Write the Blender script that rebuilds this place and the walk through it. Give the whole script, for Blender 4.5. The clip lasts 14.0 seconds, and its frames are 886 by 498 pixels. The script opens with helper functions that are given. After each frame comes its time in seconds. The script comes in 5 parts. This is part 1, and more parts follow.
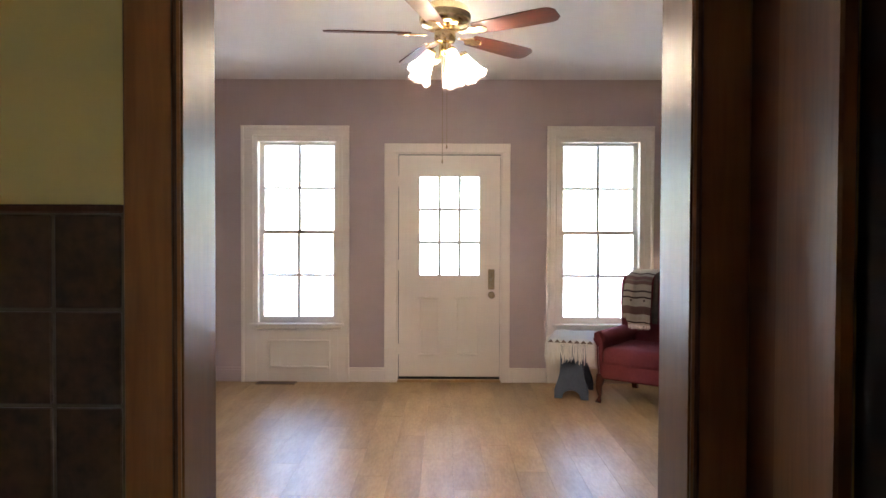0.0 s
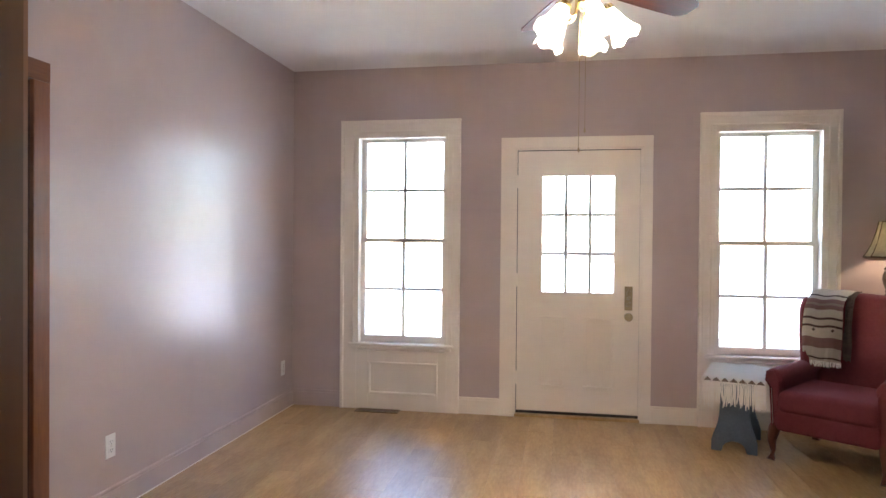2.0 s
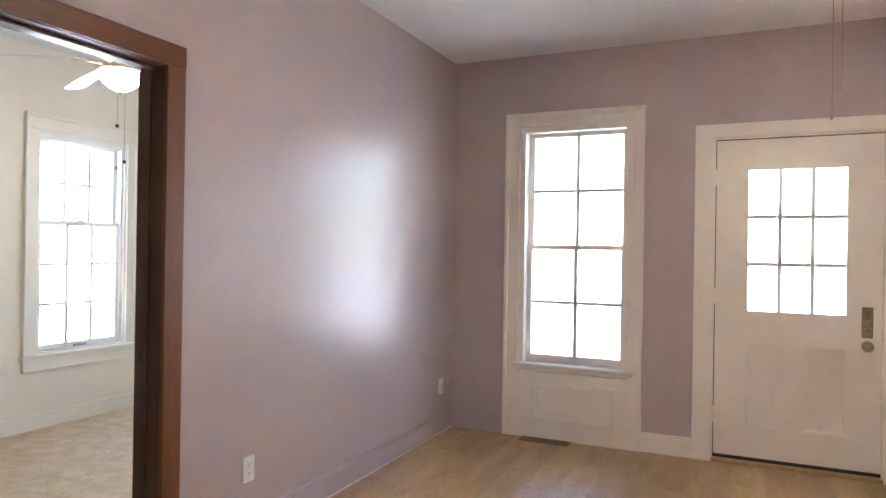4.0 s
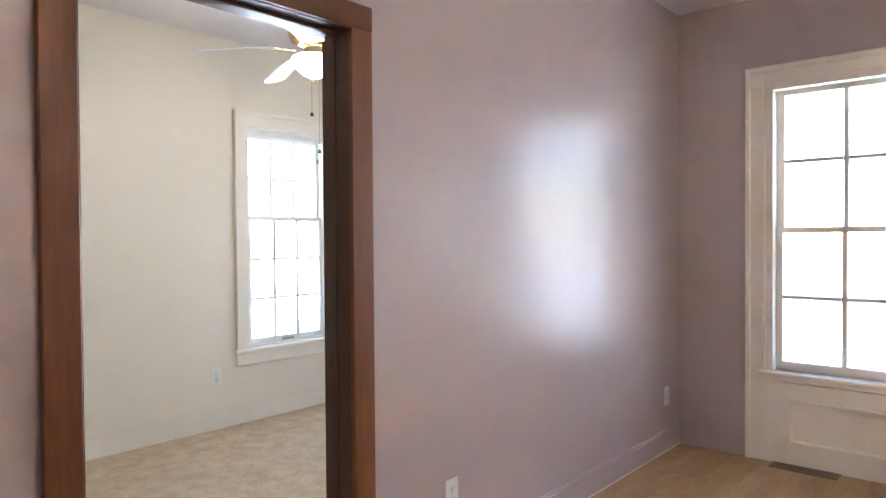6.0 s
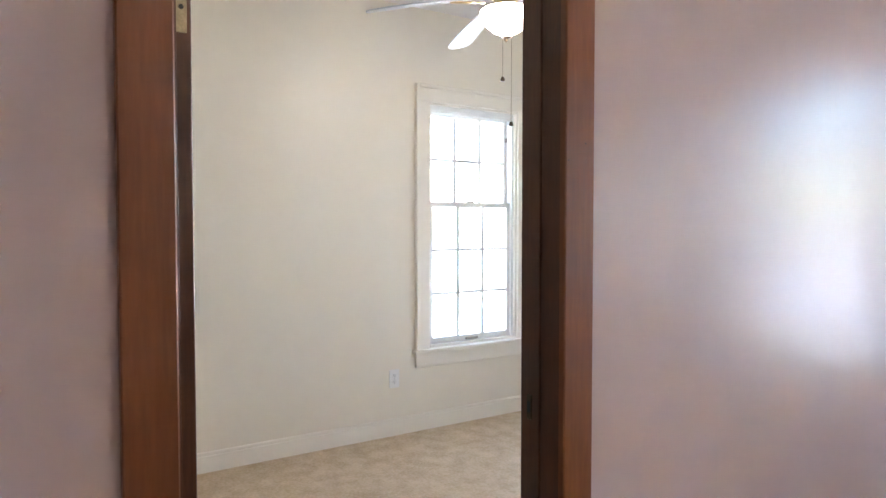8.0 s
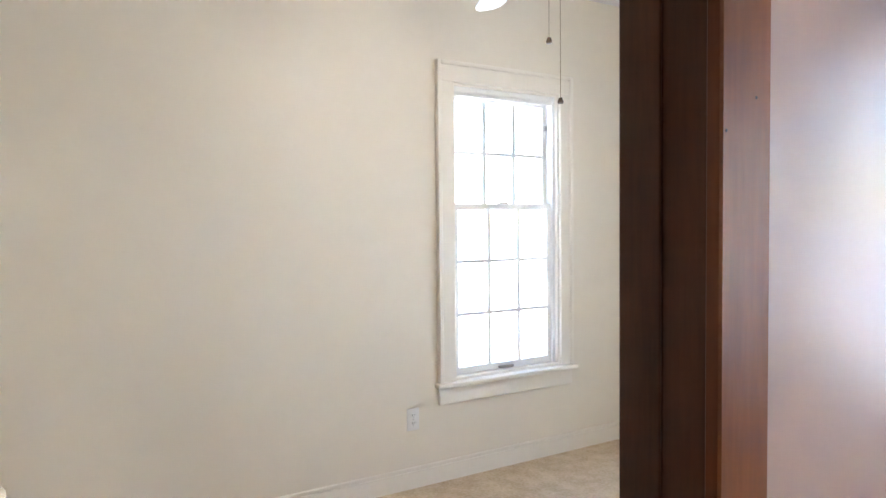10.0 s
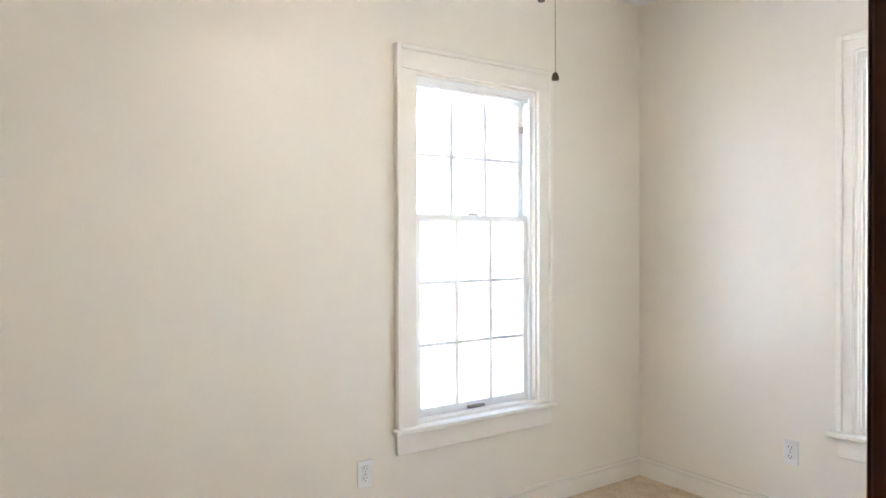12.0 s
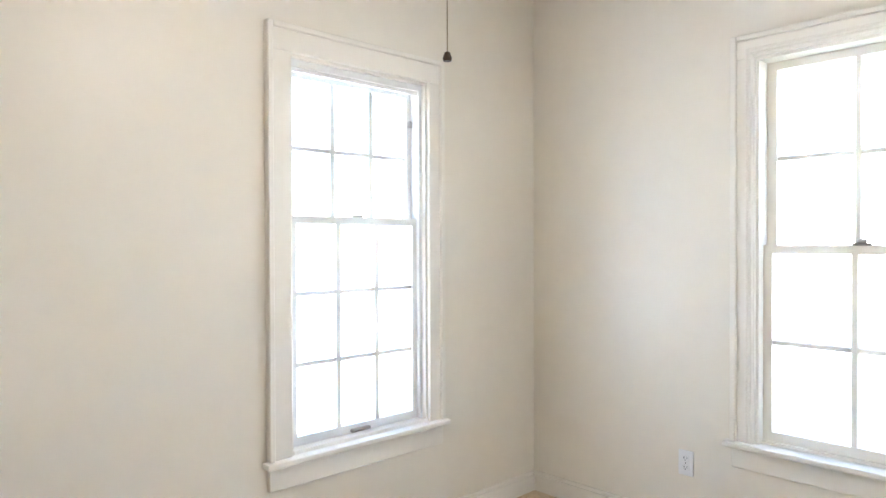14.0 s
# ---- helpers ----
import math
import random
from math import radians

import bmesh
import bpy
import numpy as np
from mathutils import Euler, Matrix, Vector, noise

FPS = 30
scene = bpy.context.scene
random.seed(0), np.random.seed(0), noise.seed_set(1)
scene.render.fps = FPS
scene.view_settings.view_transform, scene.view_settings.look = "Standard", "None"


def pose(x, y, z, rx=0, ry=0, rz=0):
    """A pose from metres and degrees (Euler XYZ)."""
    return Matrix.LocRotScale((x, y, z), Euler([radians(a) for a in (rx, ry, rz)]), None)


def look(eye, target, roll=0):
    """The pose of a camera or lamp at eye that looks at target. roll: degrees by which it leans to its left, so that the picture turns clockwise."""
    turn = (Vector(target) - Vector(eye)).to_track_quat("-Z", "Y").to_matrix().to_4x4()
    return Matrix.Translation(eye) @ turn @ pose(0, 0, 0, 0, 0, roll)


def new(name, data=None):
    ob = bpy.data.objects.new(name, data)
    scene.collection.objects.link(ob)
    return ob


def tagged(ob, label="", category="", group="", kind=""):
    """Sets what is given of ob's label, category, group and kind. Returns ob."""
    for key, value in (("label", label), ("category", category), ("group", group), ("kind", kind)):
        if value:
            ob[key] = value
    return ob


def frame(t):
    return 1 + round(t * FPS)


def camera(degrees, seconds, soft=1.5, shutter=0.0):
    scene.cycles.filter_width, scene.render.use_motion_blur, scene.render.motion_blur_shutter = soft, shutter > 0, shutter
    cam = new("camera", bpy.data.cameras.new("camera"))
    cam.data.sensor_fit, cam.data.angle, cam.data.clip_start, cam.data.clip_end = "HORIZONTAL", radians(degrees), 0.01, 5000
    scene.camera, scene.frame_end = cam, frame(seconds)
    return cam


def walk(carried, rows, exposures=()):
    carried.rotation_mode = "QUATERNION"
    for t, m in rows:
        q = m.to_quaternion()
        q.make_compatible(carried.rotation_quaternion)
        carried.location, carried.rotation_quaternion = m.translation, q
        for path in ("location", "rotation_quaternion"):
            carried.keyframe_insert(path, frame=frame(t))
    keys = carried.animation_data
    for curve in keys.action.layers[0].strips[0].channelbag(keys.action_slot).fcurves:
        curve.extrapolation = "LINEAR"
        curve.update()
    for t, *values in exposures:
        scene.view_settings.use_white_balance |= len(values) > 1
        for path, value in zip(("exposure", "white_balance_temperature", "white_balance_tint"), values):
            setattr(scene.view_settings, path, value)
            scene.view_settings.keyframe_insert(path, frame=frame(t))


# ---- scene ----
cam = camera(66.9, 14.0, soft=1.5)
# seconds, eye, target, roll
PATH = [
    (0, (-0.018, -0.101, 1.333), (-0.028, 1.899, 1.292), 0.2),
    (0.5, (-0.02, 0.123, 1.356), (-0.102, 2.121, 1.316), 0.2),
    (1, (-0.026, 0.349, 1.377), (-0.186, 2.342, 1.331), 0.1),
    (1.5, (-0.051, 0.539, 1.348), (-0.304, 2.523, 1.324), 0.2),
    (2, (-0.101, 0.747, 1.356), (-0.453, 2.715, 1.332), 0.5),
    (2.5, (-0.138, 0.915, 1.356), (-0.593, 2.862, 1.335), 0.7),
    (5, (-0.427, 1.535, 1.311), (-1.503, 3.221, 1.296), 0.4),
    (5.5, (-0.532, 1.634, 1.337), (-1.723, 3.240, 1.302), -0.1),
    (6, (-0.604, 1.725, 1.326), (-1.916, 3.234, 1.293), -0.4),
    (6.5, (-0.740, 1.806, 1.338), (-2.158, 3.214, 1.291), -0.5),
    (7, (-0.878, 1.927, 1.350), (-2.406, 3.216, 1.293), -0.1),
    (7.5, (-0.993, 2.020, 1.347), (-2.603, 3.205, 1.288), -0.1),
    (8, (-1.148, 2.116, 1.342), (-2.814, 3.219, 1.272), -0.0),
    (10.5, (-1.912, 2.618, 1.396), (-3.625, 3.649, 1.325), -0.5),
    (11, (-2.021, 2.684, 1.374), (-3.728, 3.726, 1.334), -0.2),
    (11.5, (-2.146, 2.761, 1.370), (-3.834, 3.834, 1.341), -0.0),
    (12, (-2.268, 2.831, 1.367), (-3.915, 3.966, 1.347), -0.2),
    (12.5, (-2.342, 2.907, 1.364), (-3.947, 4.100, 1.344), -0.4),
    (13, (-2.416, 2.964, 1.367), (-3.967, 4.227, 1.347), -0.5),
    (13.5, (-2.462, 3.003, 1.369), (-3.959, 4.329, 1.349), -0.4),
    (14, (-2.490, 3.042, 1.391), (-3.934, 4.426, 1.369), -0.2),
]
EXPOSURES = [(0.0, 4.73, 6320, 13), (1.5, 4.85, 6200, 13), (5.0, 4.87, 6170, 14), (8.0, 4.85, 6170, 14), (11.0, 5.03, 6260, 14), (14.0, 5.05, 6200, 13)]
walk(cam, [(t, look(eye, target, roll)) for t, eye, target, roll in PATH], EXPOSURES)

# ---- light ----
SKY, SUN = 0.11, 3.2
world = bpy.data.worlds.new("sky")
scene.world = world
world.use_nodes = True
wn, wl = world.node_tree.nodes, world.node_tree.links
sky = wn.new("ShaderNodeTexSky")
sky.sky_type, sky.sun_disc = "NISHITA", False
sky.sun_elevation, sky.sun_rotation = radians(55), radians(150)
sky.dust_density, sky.air_density, sky.ozone_density = 0.3, 1.0, 1.0
wl.new(sky.outputs["Color"], wn["Background"].inputs["Color"])
wn["Background"].inputs["Strength"].default_value = SKY

sun = new("sun", bpy.data.lights.new("sun", "SUN"))
sun.data.energy, sun.data.angle, sun.data.color = SUN, radians(10), (1.0, 0.98, 0.96)
# the sun stands behind the house, south of it
sun.matrix_world = look((0, 0, 30), (-10 * math.sin(radians(150)), -10 * math.cos(radians(150)), 30 - 10 * math.tan(radians(55))))


# ---- materials ----
def material(name, colour, rough=0.5, metal=0.0, second=None, scale=6.0, stretch=(1, 1, 1), bump=0.0, bump_scale=60.0,
             emit=None, power=0.0, spec=0.5, coat=0.0, island=0.0, alpha_wear=0.5, transmission=0.0):
    """A node material: two colours mixed by noise at two scales, with fine relief; island: how far pieces differ."""
    m = bpy.data.materials.new(name)
    m.use_nodes = True
    n, l = m.node_tree.nodes, m.node_tree.links
    b = n["Principled BSDF"]
    b.inputs["Roughness"].default_value = rough
    b.inputs["Metallic"].default_value = metal
    b.inputs["Specular IOR Level"].default_value = spec
    b.inputs["Coat Weight"].default_value = coat
    b.inputs["Coat Roughness"].default_value = 0.12
    b.inputs["Transmission Weight"].default_value = transmission
    b.inputs["Base Color"].default_value = (*colour, 1)
    coord = n.new("ShaderNodeTexCoord")
    mapping = n.new("ShaderNodeMapping")
    mapping.inputs["Scale"].default_value = stretch
    l.new(coord.outputs["Object"], mapping.inputs["Vector"])
    if island:
        # each piece takes its own stretch of the grain
        pick, shift = n.new("ShaderNodeObjectInfo"), n.new("ShaderNodeVectorMath")
        shift.operation = "SCALE"
        shift.inputs[0].default_value = (13.0, 29.0, 17.0)
        l.new(pick.outputs["Random"], shift.inputs["Scale"])
        l.new(shift.outputs["Vector"], mapping.inputs["Location"])
    if second:
        big, fine = n.new("ShaderNodeTexNoise"), n.new("ShaderNodeTexNoise")
        big.inputs["Scale"].default_value, fine.inputs["Scale"].default_value = scale, scale * 7
        big.inputs["Detail"].default_value, fine.inputs["Detail"].default_value = 4, 3
        mean = n.new("ShaderNodeMath")
        mean.operation = "MULTIPLY_ADD"
        mean.inputs[1].default_value = 0.45
        l.new(mapping.outputs[0], big.inputs["Vector"])
        l.new(mapping.outputs[0], fine.inputs["Vector"])
        half = n.new("ShaderNodeMath")
        half.operation = "MULTIPLY"
        half.inputs[1].default_value = 0.55
        l.new(big.outputs["Fac"], half.inputs[0])
        l.new(fine.outputs["Fac"], mean.inputs[0])
        l.new(half.outputs[0], mean.inputs[2])
        ramp = n.new("ShaderNodeValToRGB")
        ramp.color_ramp.elements[0].position, ramp.color_ramp.elements[1].position = 0.36, 0.64
        ramp.color_ramp.elements[0].color, ramp.color_ramp.elements[1].color = (*colour, 1), (*second, 1)
        l.new(mean.outputs[0], ramp.inputs["Fac"])
        out = ramp.outputs["Color"]
        if island:
            info = n.new("ShaderNodeObjectInfo")
            hsv = n.new("ShaderNodeHueSaturation")
            rng = n.new("ShaderNodeMapRange")
            rng.inputs["To Min"].default_value, rng.inputs["To Max"].default_value = 1 - island, 1 + island
            l.new(info.outputs["Random"], rng.inputs["Value"])
            l.new(rng.outputs[0], hsv.inputs["Value"])
            l.new(out, hsv.inputs["Color"])
            out = hsv.outputs["Color"]
        l.new(out, b.inputs["Base Color"])
        wear = n.new("ShaderNodeMapRange")
        wear.inputs["To Min"].default_value = max(0.02, rough * (1 - 0.18 * alpha_wear))
        wear.inputs["To Max"].default_value = min(1, rough * (1 + 0.18 * alpha_wear))
        l.new(mean.outputs[0], wear.inputs["Value"])
        l.new(wear.outputs[0], b.inputs["Roughness"])
    if bump:
        grain = n.new("ShaderNodeTexNoise")
        grain.inputs["Scale"].default_value, grain.inputs["Detail"].default_value = bump_scale, 4
        l.new(mapping.outputs[0], grain.inputs["Vector"])
        relief = n.new("ShaderNodeBump")
        relief.inputs["Strength"].default_value, relief.inputs["Distance"].default_value = bump, 0.004
        l.new(grain.outputs["Fac"], relief.inputs["Height"])
        l.new(relief.outputs["Normal"], b.inputs["Normal"])
    if emit:
        b.inputs["Emission Color"].default_value = (*emit, 1)
        b.inputs["Emission Strength"].default_value = power
    return m


LAVENDER = material("lavender satin paint", (0.494, 0.403, 0.398), 0.35, second=(0.514, 0.423, 0.414), scale=1.5, bump=0.05, bump_scale=25, spec=0.42, alpha_wear=0.2)
CREAM = material("cream satin paint", (0.835, 0.770, 0.660), 0.35, second=(0.855, 0.790, 0.680), scale=1.5, bump=0.04, bump_scale=25, alpha_wear=0.2)
YELLOW = material("yellow kitchen paint", (0.62, 0.47, 0.17), 0.55, second=(0.58, 0.44, 0.16), scale=2, bump=0.08)
GREEN = material("olive green paint", (0.44, 0.46, 0.19), 0.5, second=(0.47, 0.48, 0.21), scale=2, bump=0.05)
CEILING = material("flat ceiling paint", (0.83, 0.805, 0.81), 0.8, second=(0.86, 0.835, 0.84), scale=1.2, bump=0.1, bump_scale=40)
TRIM = material("cream white gloss trim paint", (0.85, 0.79, 0.71), 0.32, second=(0.87, 0.81, 0.735), scale=5, bump=0.010, bump_scale=18)
TRIM_BED = material("warm white gloss trim paint", (0.87, 0.815, 0.72), 0.34, second=(0.89, 0.835, 0.745), scale=5, bump=0.012, bump_scale=18)
VINYL = material("white vinyl", (0.87, 0.86, 0.83), 0.3, second=(0.84, 0.83, 0.80), scale=8)
WOOD = material("dark varnished wood", (0.070, 0.024, 0.010), 0.40, second=(0.120, 0.042, 0.017), scale=3.5, stretch=(5, 5, 0.5), bump=0.08, bump_scale=30, spec=0.4, coat=0.10)
WOOD_CASE = material("brown varnished casing wood", (0.150, 0.043, 0.011), 0.46, second=(0.210, 0.068, 0.019), scale=3.0, stretch=(5, 5, 0.5), bump=0.06, bump_scale=30, coat=0.05)
WOOD_JAMB = material("brown varnished jamb wood", (0.135, 0.051, 0.014), 0.36, second=(0.185, 0.074, 0.021), scale=2.0, stretch=(4, 4, 0.6), bump=0.015, bump_scale=12, spec=0.25, alpha_wear=0.1)
WOOD_KITCHEN = material("amber varnished kitchen casing wood", (0.22, 0.082, 0.025), 0.36, second=(0.33, 0.130, 0.044), scale=2.6, stretch=(5, 5, 0.4), bump=0.05, bump_scale=24, coat=0.15)
# lighter than WOOD_CASE, tuned up for the green room doorway
WOOD_LIGHT = material("lighter brown varnished doorway wood", (0.17, 0.075, 0.032), 0.40, second=(0.24, 0.115, 0.052), scale=3.0, stretch=(5, 5, 0.5), bump=0.08, bump_scale=30)
WOOD_HEAD = material("brown varnished head casing wood", (0.125, 0.041, 0.016), 0.34, second=(0.185, 0.066, 0.026), scale=3.0, stretch=(0.5, 0.5, 6), bump=0.08, bump_scale=30, coat=0.25)
PLANK = material("wood look vinyl plank", (0.325, 0.190, 0.074), 0.38, second=(0.475, 0.312, 0.150), scale=2.6, stretch=(4.0, 0.9, 1), bump=0.06, bump_scale=30, island=0.11)
JOINT = material("dark plank joint", (0.20, 0.125, 0.075), 0.8, second=(0.24, 0.15, 0.09), scale=5)
CARPET = material("beige cut pile carpet", (0.56, 0.42, 0.275), 0.95, second=(0.74, 0.60, 0.44), scale=10, bump=1.0, bump_scale=160, spec=0.1)
CARPET_GREEN = material("grey green carpet", (0.34, 0.33, 0.26), 0.95, second=(0.43, 0.41, 0.33), scale=5, bump=0.8, bump_scale=160, spec=0.1)
TILE = material("brown ceramic wall tile", (0.035, 0.018, 0.010), 0.42, second=(0.10, 0.050, 0.026), scale=7, bump=0.08, bump_scale=14, island=0.15)
GROUT = material("brown grout", (0.13, 0.10, 0.075), 0.9, second=(0.16, 0.125, 0.09), scale=20, bump=0.3)
BRASS = material("polished brass", (0.80, 0.65, 0.38), 0.18, 1.0, second=(0.70, 0.55, 0.30), scale=20, bump=0.06, bump_scale=70)
BRASS_AGED = material("aged brass", (0.42, 0.34, 0.22), 0.38, 1.0, second=(0.30, 0.24, 0.15), scale=40, bump=0.2, bump_scale=150)
STEEL = material("worn steel", (0.45, 0.42, 0.38), 0.4, 1.0, second=(0.36, 0.33, 0.30), scale=40)
DARK_METAL = material("brown register metal", (0.16, 0.10, 0.065), 0.45, 0.4, second=(0.20, 0.13, 0.085), scale=30)
BLADE_RED = material("cherry stained fan blade", (0.09, 0.014, 0.007), 0.30, second=(0.155, 0.026, 0.012), scale=4, stretch=(0.6, 8, 1), coat=0.3)
BLADE_WHITE = material("white fan blade", (0.66, 0.67, 0.70), 0.35, second=(0.62, 0.63, 0.67), scale=4)
BURGUNDY = material("burgundy upholstery", (0.160, 0.032, 0.040), 0.80, second=(0.195, 0.043, 0.052), scale=9, bump=0.35, bump_scale=300, spec=0.25)
CHERRY = material("cherry wood leg", (0.085, 0.020, 0.010), 0.28, second=(0.13, 0.034, 0.015), scale=8, coat=0.4)
STOOL_BLUE = material("slate blue painted wood", (0.085, 0.115, 0.165), 0.5, second=(0.11, 0.145, 0.20), scale=10, bump=0.1)
CLOTH = material("white woven cotton", (0.91, 0.88, 0.84), 0.9, second=(0.86, 0.83, 0.79), scale=25, bump=0.5, bump_scale=220, spec=0.1)
CLOTH_DARK = material("brown woven pattern", (0.16, 0.12, 0.105), 0.9, second=(0.22, 0.17, 0.15), scale=25, bump=0.5, bump_scale=220, spec=0.1)
BRONZE = material("dark bronze", (0.055, 0.035, 0.022), 0.35, 0.7, second=(0.09, 0.06, 0.035), scale=20)
URN = material("mottled stone resin", (0.13, 0.10, 0.06), 0.4, second=(0.24, 0.19, 0.12), scale=30, bump=0.2, bump_scale=60)
SHADE = material("lit fabric lampshade", (0.17, 0.15, 0.09), 0.8, second=(0.24, 0.21, 0.13), scale=12, emit=(1.0, 0.80, 0.50), power=0.003)
PLATE = material("white outlet plastic", (0.88, 0.87, 0.85), 0.3, second=(0.86, 0.85, 0.83), scale=20)
# near black, also used for the shade in slots, holes and door gaps
SLOT = material("near black fill", (0.02, 0.02, 0.02), 0.6)
CORD = material("white cord plastic", (0.62, 0.58, 0.52), 0.5, second=(0.55, 0.5, 0.45), scale=20)
LIT_GLASS = material("lit frosted glass", (0.90, 0.86, 0.78), 0.35, second=(0.86, 0.82, 0.74), scale=60, bump=0.3, bump_scale=120, emit=(1.0, 0.87, 0.69), power=0.22)
ETCHED = material("etched clear glass rim", (0.80, 0.77, 0.72), 0.25, second=(0.70, 0.66, 0.60), scale=60, bump=0.2, bump_scale=120)
BULB = material("lit bulb glass", (0.9, 0.88, 0.82), 0.3, second=(0.88, 0.86, 0.8), scale=40, emit=(1.0, 0.86, 0.67), power=21.0)
BOWL = material("lit alabaster glass bowl", (0.90, 0.86, 0.78), 0.35, second=(0.86, 0.82, 0.74), scale=30, bump=0.1, bump_scale=60, emit=(1.0, 0.91, 0.78), power=1.25)
BLACK = material("black appliance enamel", (0.010, 0.010, 0.012), 0.25, second=(0.014, 0.014, 0.017), scale=10)
CURTAIN = material("black satin curtain", (0.012, 0.010, 0.014), 0.5, second=(0.020, 0.017, 0.022), scale=12, bump=0.3, bump_scale=80)
SEAT_BLUE = material("grey blue upholstery", (0.42, 0.47, 0.49), 0.8, second=(0.49, 0.54, 0.55), scale=15, bump=0.3, bump_scale=200)
GRASS = material("sunlit lawn", (0.195, 0.21, 0.14), 0.9, second=(0.255, 0.265, 0.19), scale=0.8, bump=0.8, bump_scale=30)
CONCRETE = material("pale concrete", (0.66, 0.69, 0.73), 0.85, second=(0.71, 0.74, 0.78), scale=1.5, bump=0.2)
SIDING = material("white painted siding", (0.70, 0.70, 0.68), 0.6, second=(0.65, 0.65, 0.63), scale=3, bump=0.1)
TERRACOTTA = material("weathered terracotta", (0.36, 0.17, 0.10), 0.8, second=(0.42, 0.24, 0.16), scale=10, bump=0.2)


def glass_material():
    m = bpy.data.materials.new("window glass")
    m.use_nodes = True
    b = m.node_tree.nodes["Principled BSDF"]
    b.inputs["Base Color"].default_value = (0.97, 0.985, 0.98, 1)
    b.inputs["Roughness"].default_value = 0.0
    b.inputs["Transmission Weight"].default_value = 1.0
    b.inputs["IOR"].default_value = 1.45
    return m


GLASS = glass_material()


def throw_material():
    """A striped woven throw: bands of cream, taupe and wine along its length."""
    m = bpy.data.materials.new("striped woven throw")
    m.use_nodes = True
    n, l = m.node_tree.nodes, m.node_tree.links
    b = n["Principled BSDF"]
    b.inputs["Roughness"].default_value = 0.95
    b.inputs["Specular IOR Level"].default_value = 0.1
    uv = n.new("ShaderNodeTexCoord")
    sep = n.new("ShaderNodeSeparateXYZ")
    l.new(uv.outputs["UV"], sep.inputs[0])
    ramp = n.new("ShaderNodeValToRGB")
    ramp.color_ramp.interpolation = "CONSTANT"
    cream, taupe, wine, dark = (0.60, 0.52, 0.43), (0.33, 0.26, 0.22), (0.27, 0.16, 0.145), (0.11, 0.075, 0.07)
    bands = [(0.0, cream), (0.06, taupe), (0.14, cream), (0.22, dark), (0.24, cream), (0.49, dark), (0.508, cream), (0.55, wine), (0.585, taupe), (0.605, wine),
             (0.635, cream), (0.69, dark), (0.706, cream), (0.745, dark), (0.761, cream), (0.83, wine), (0.90, cream), (0.965, dark), (0.98, cream)]
    el = ramp.color_ramp.elements
    el[0].position, el[0].color = bands[0][0], (*bands[0][1], 1)
    el[1].position, el[1].color = bands[1][0], (*bands[1][1], 1)
    for p, c in bands[2:]:
        e = el.new(p)
        e.color = (*c, 1)
    l.new(sep.outputs["Y"], ramp.inputs["Fac"])
    weave = n.new("ShaderNodeTexNoise")
    weave.inputs["Scale"].default_value = 260
    mix = n.new("ShaderNodeMix")
    mix.data_type, mix.blend_type = "RGBA", "MULTIPLY"
    mix.inputs["Factor"].default_value = 0.5
    l.new(ramp.outputs["Color"], mix.inputs["A"])
    l.new(weave.outputs["Fac"], mix.inputs["B"])
    gain = n.new("ShaderNodeMix")
    gain.data_type, gain.blend_type = "RGBA", "MULTIPLY"
    gain.inputs["Factor"].default_value = 1.0
    gain.inputs["B"].default_value = (1.3, 1.3, 1.3, 1)
    l.new(mix.outputs["Result"], gain.inputs["A"])
    l.new(gain.outputs["Result"], b.inputs["Base Color"])
    relief = n.new("ShaderNodeBump")
    relief.inputs["Strength"].default_value = 0.6
    relief.inputs["Distance"].default_value = 0.003
    l.new(weave.outputs["Fac"], relief.inputs["Height"])
    l.new(relief.outputs["Normal"], b.inputs["Normal"])
    return m


THROW = throw_material()
THROW_BACK = material("folded back of the throw", (0.13, 0.095, 0.085), 0.95, second=(0.20, 0.15, 0.13), scale=14, stretch=(1, 1, 4), bump=0.5, bump_scale=220, spec=0.1)


# ---- mesh helpers ----
def add_box(bm, x0, x1, y0, y1, z0, z1, bevel=0.0, seg=1):
    r = bmesh.ops.create_cube(bm, size=1, matrix=Matrix.LocRotScale(((x0 + x1) / 2, (y0 + y1) / 2, (z0 + z1) / 2), None, (x1 - x0, y1 - y0, z1 - z0)))
    if bevel:
        edges = {e for v in r["verts"] for e in v.link_edges}
        bmesh.ops.bevel(bm, geom=list(edges), offset=bevel, segments=seg, affect="EDGES", profile=0.5)
    return bm


def box(x0, x1, y0, y1, z0, z1, bevel=0.0, seg=1):
    return add_box(bmesh.new(), x0, x1, y0, y1, z0, z1, bevel, seg)


def lathe(profile, n=32, bm=None, centre=(0, 0, 0), flute=None):
    """Turns a profile of (radius, z) about z. flute: a function of angle and height that scales the radius."""
    bm = bm or bmesh.new()
    rings = []
    for r, z in profile:
        ring = []
        for i in range(n):
            a = 2 * math.pi * i / n
            k = flute(a, z) if flute else 1
            ring.append(bm.verts.new((centre[0] + r * k * math.cos(a), centre[1] + r * k * math.sin(a), centre[2] + z)))
        rings.append(ring)
    for a, b in zip(rings, rings[1:]):
        for i in range(n):
            bm.faces.new((a[i], a[(i + 1) % n], b[(i + 1) % n], b[i]))
    for ring, flip in ((rings[0], True), (rings[-1], False)):
        bm.faces.new(ring[::-1] if flip else ring)
    return bm


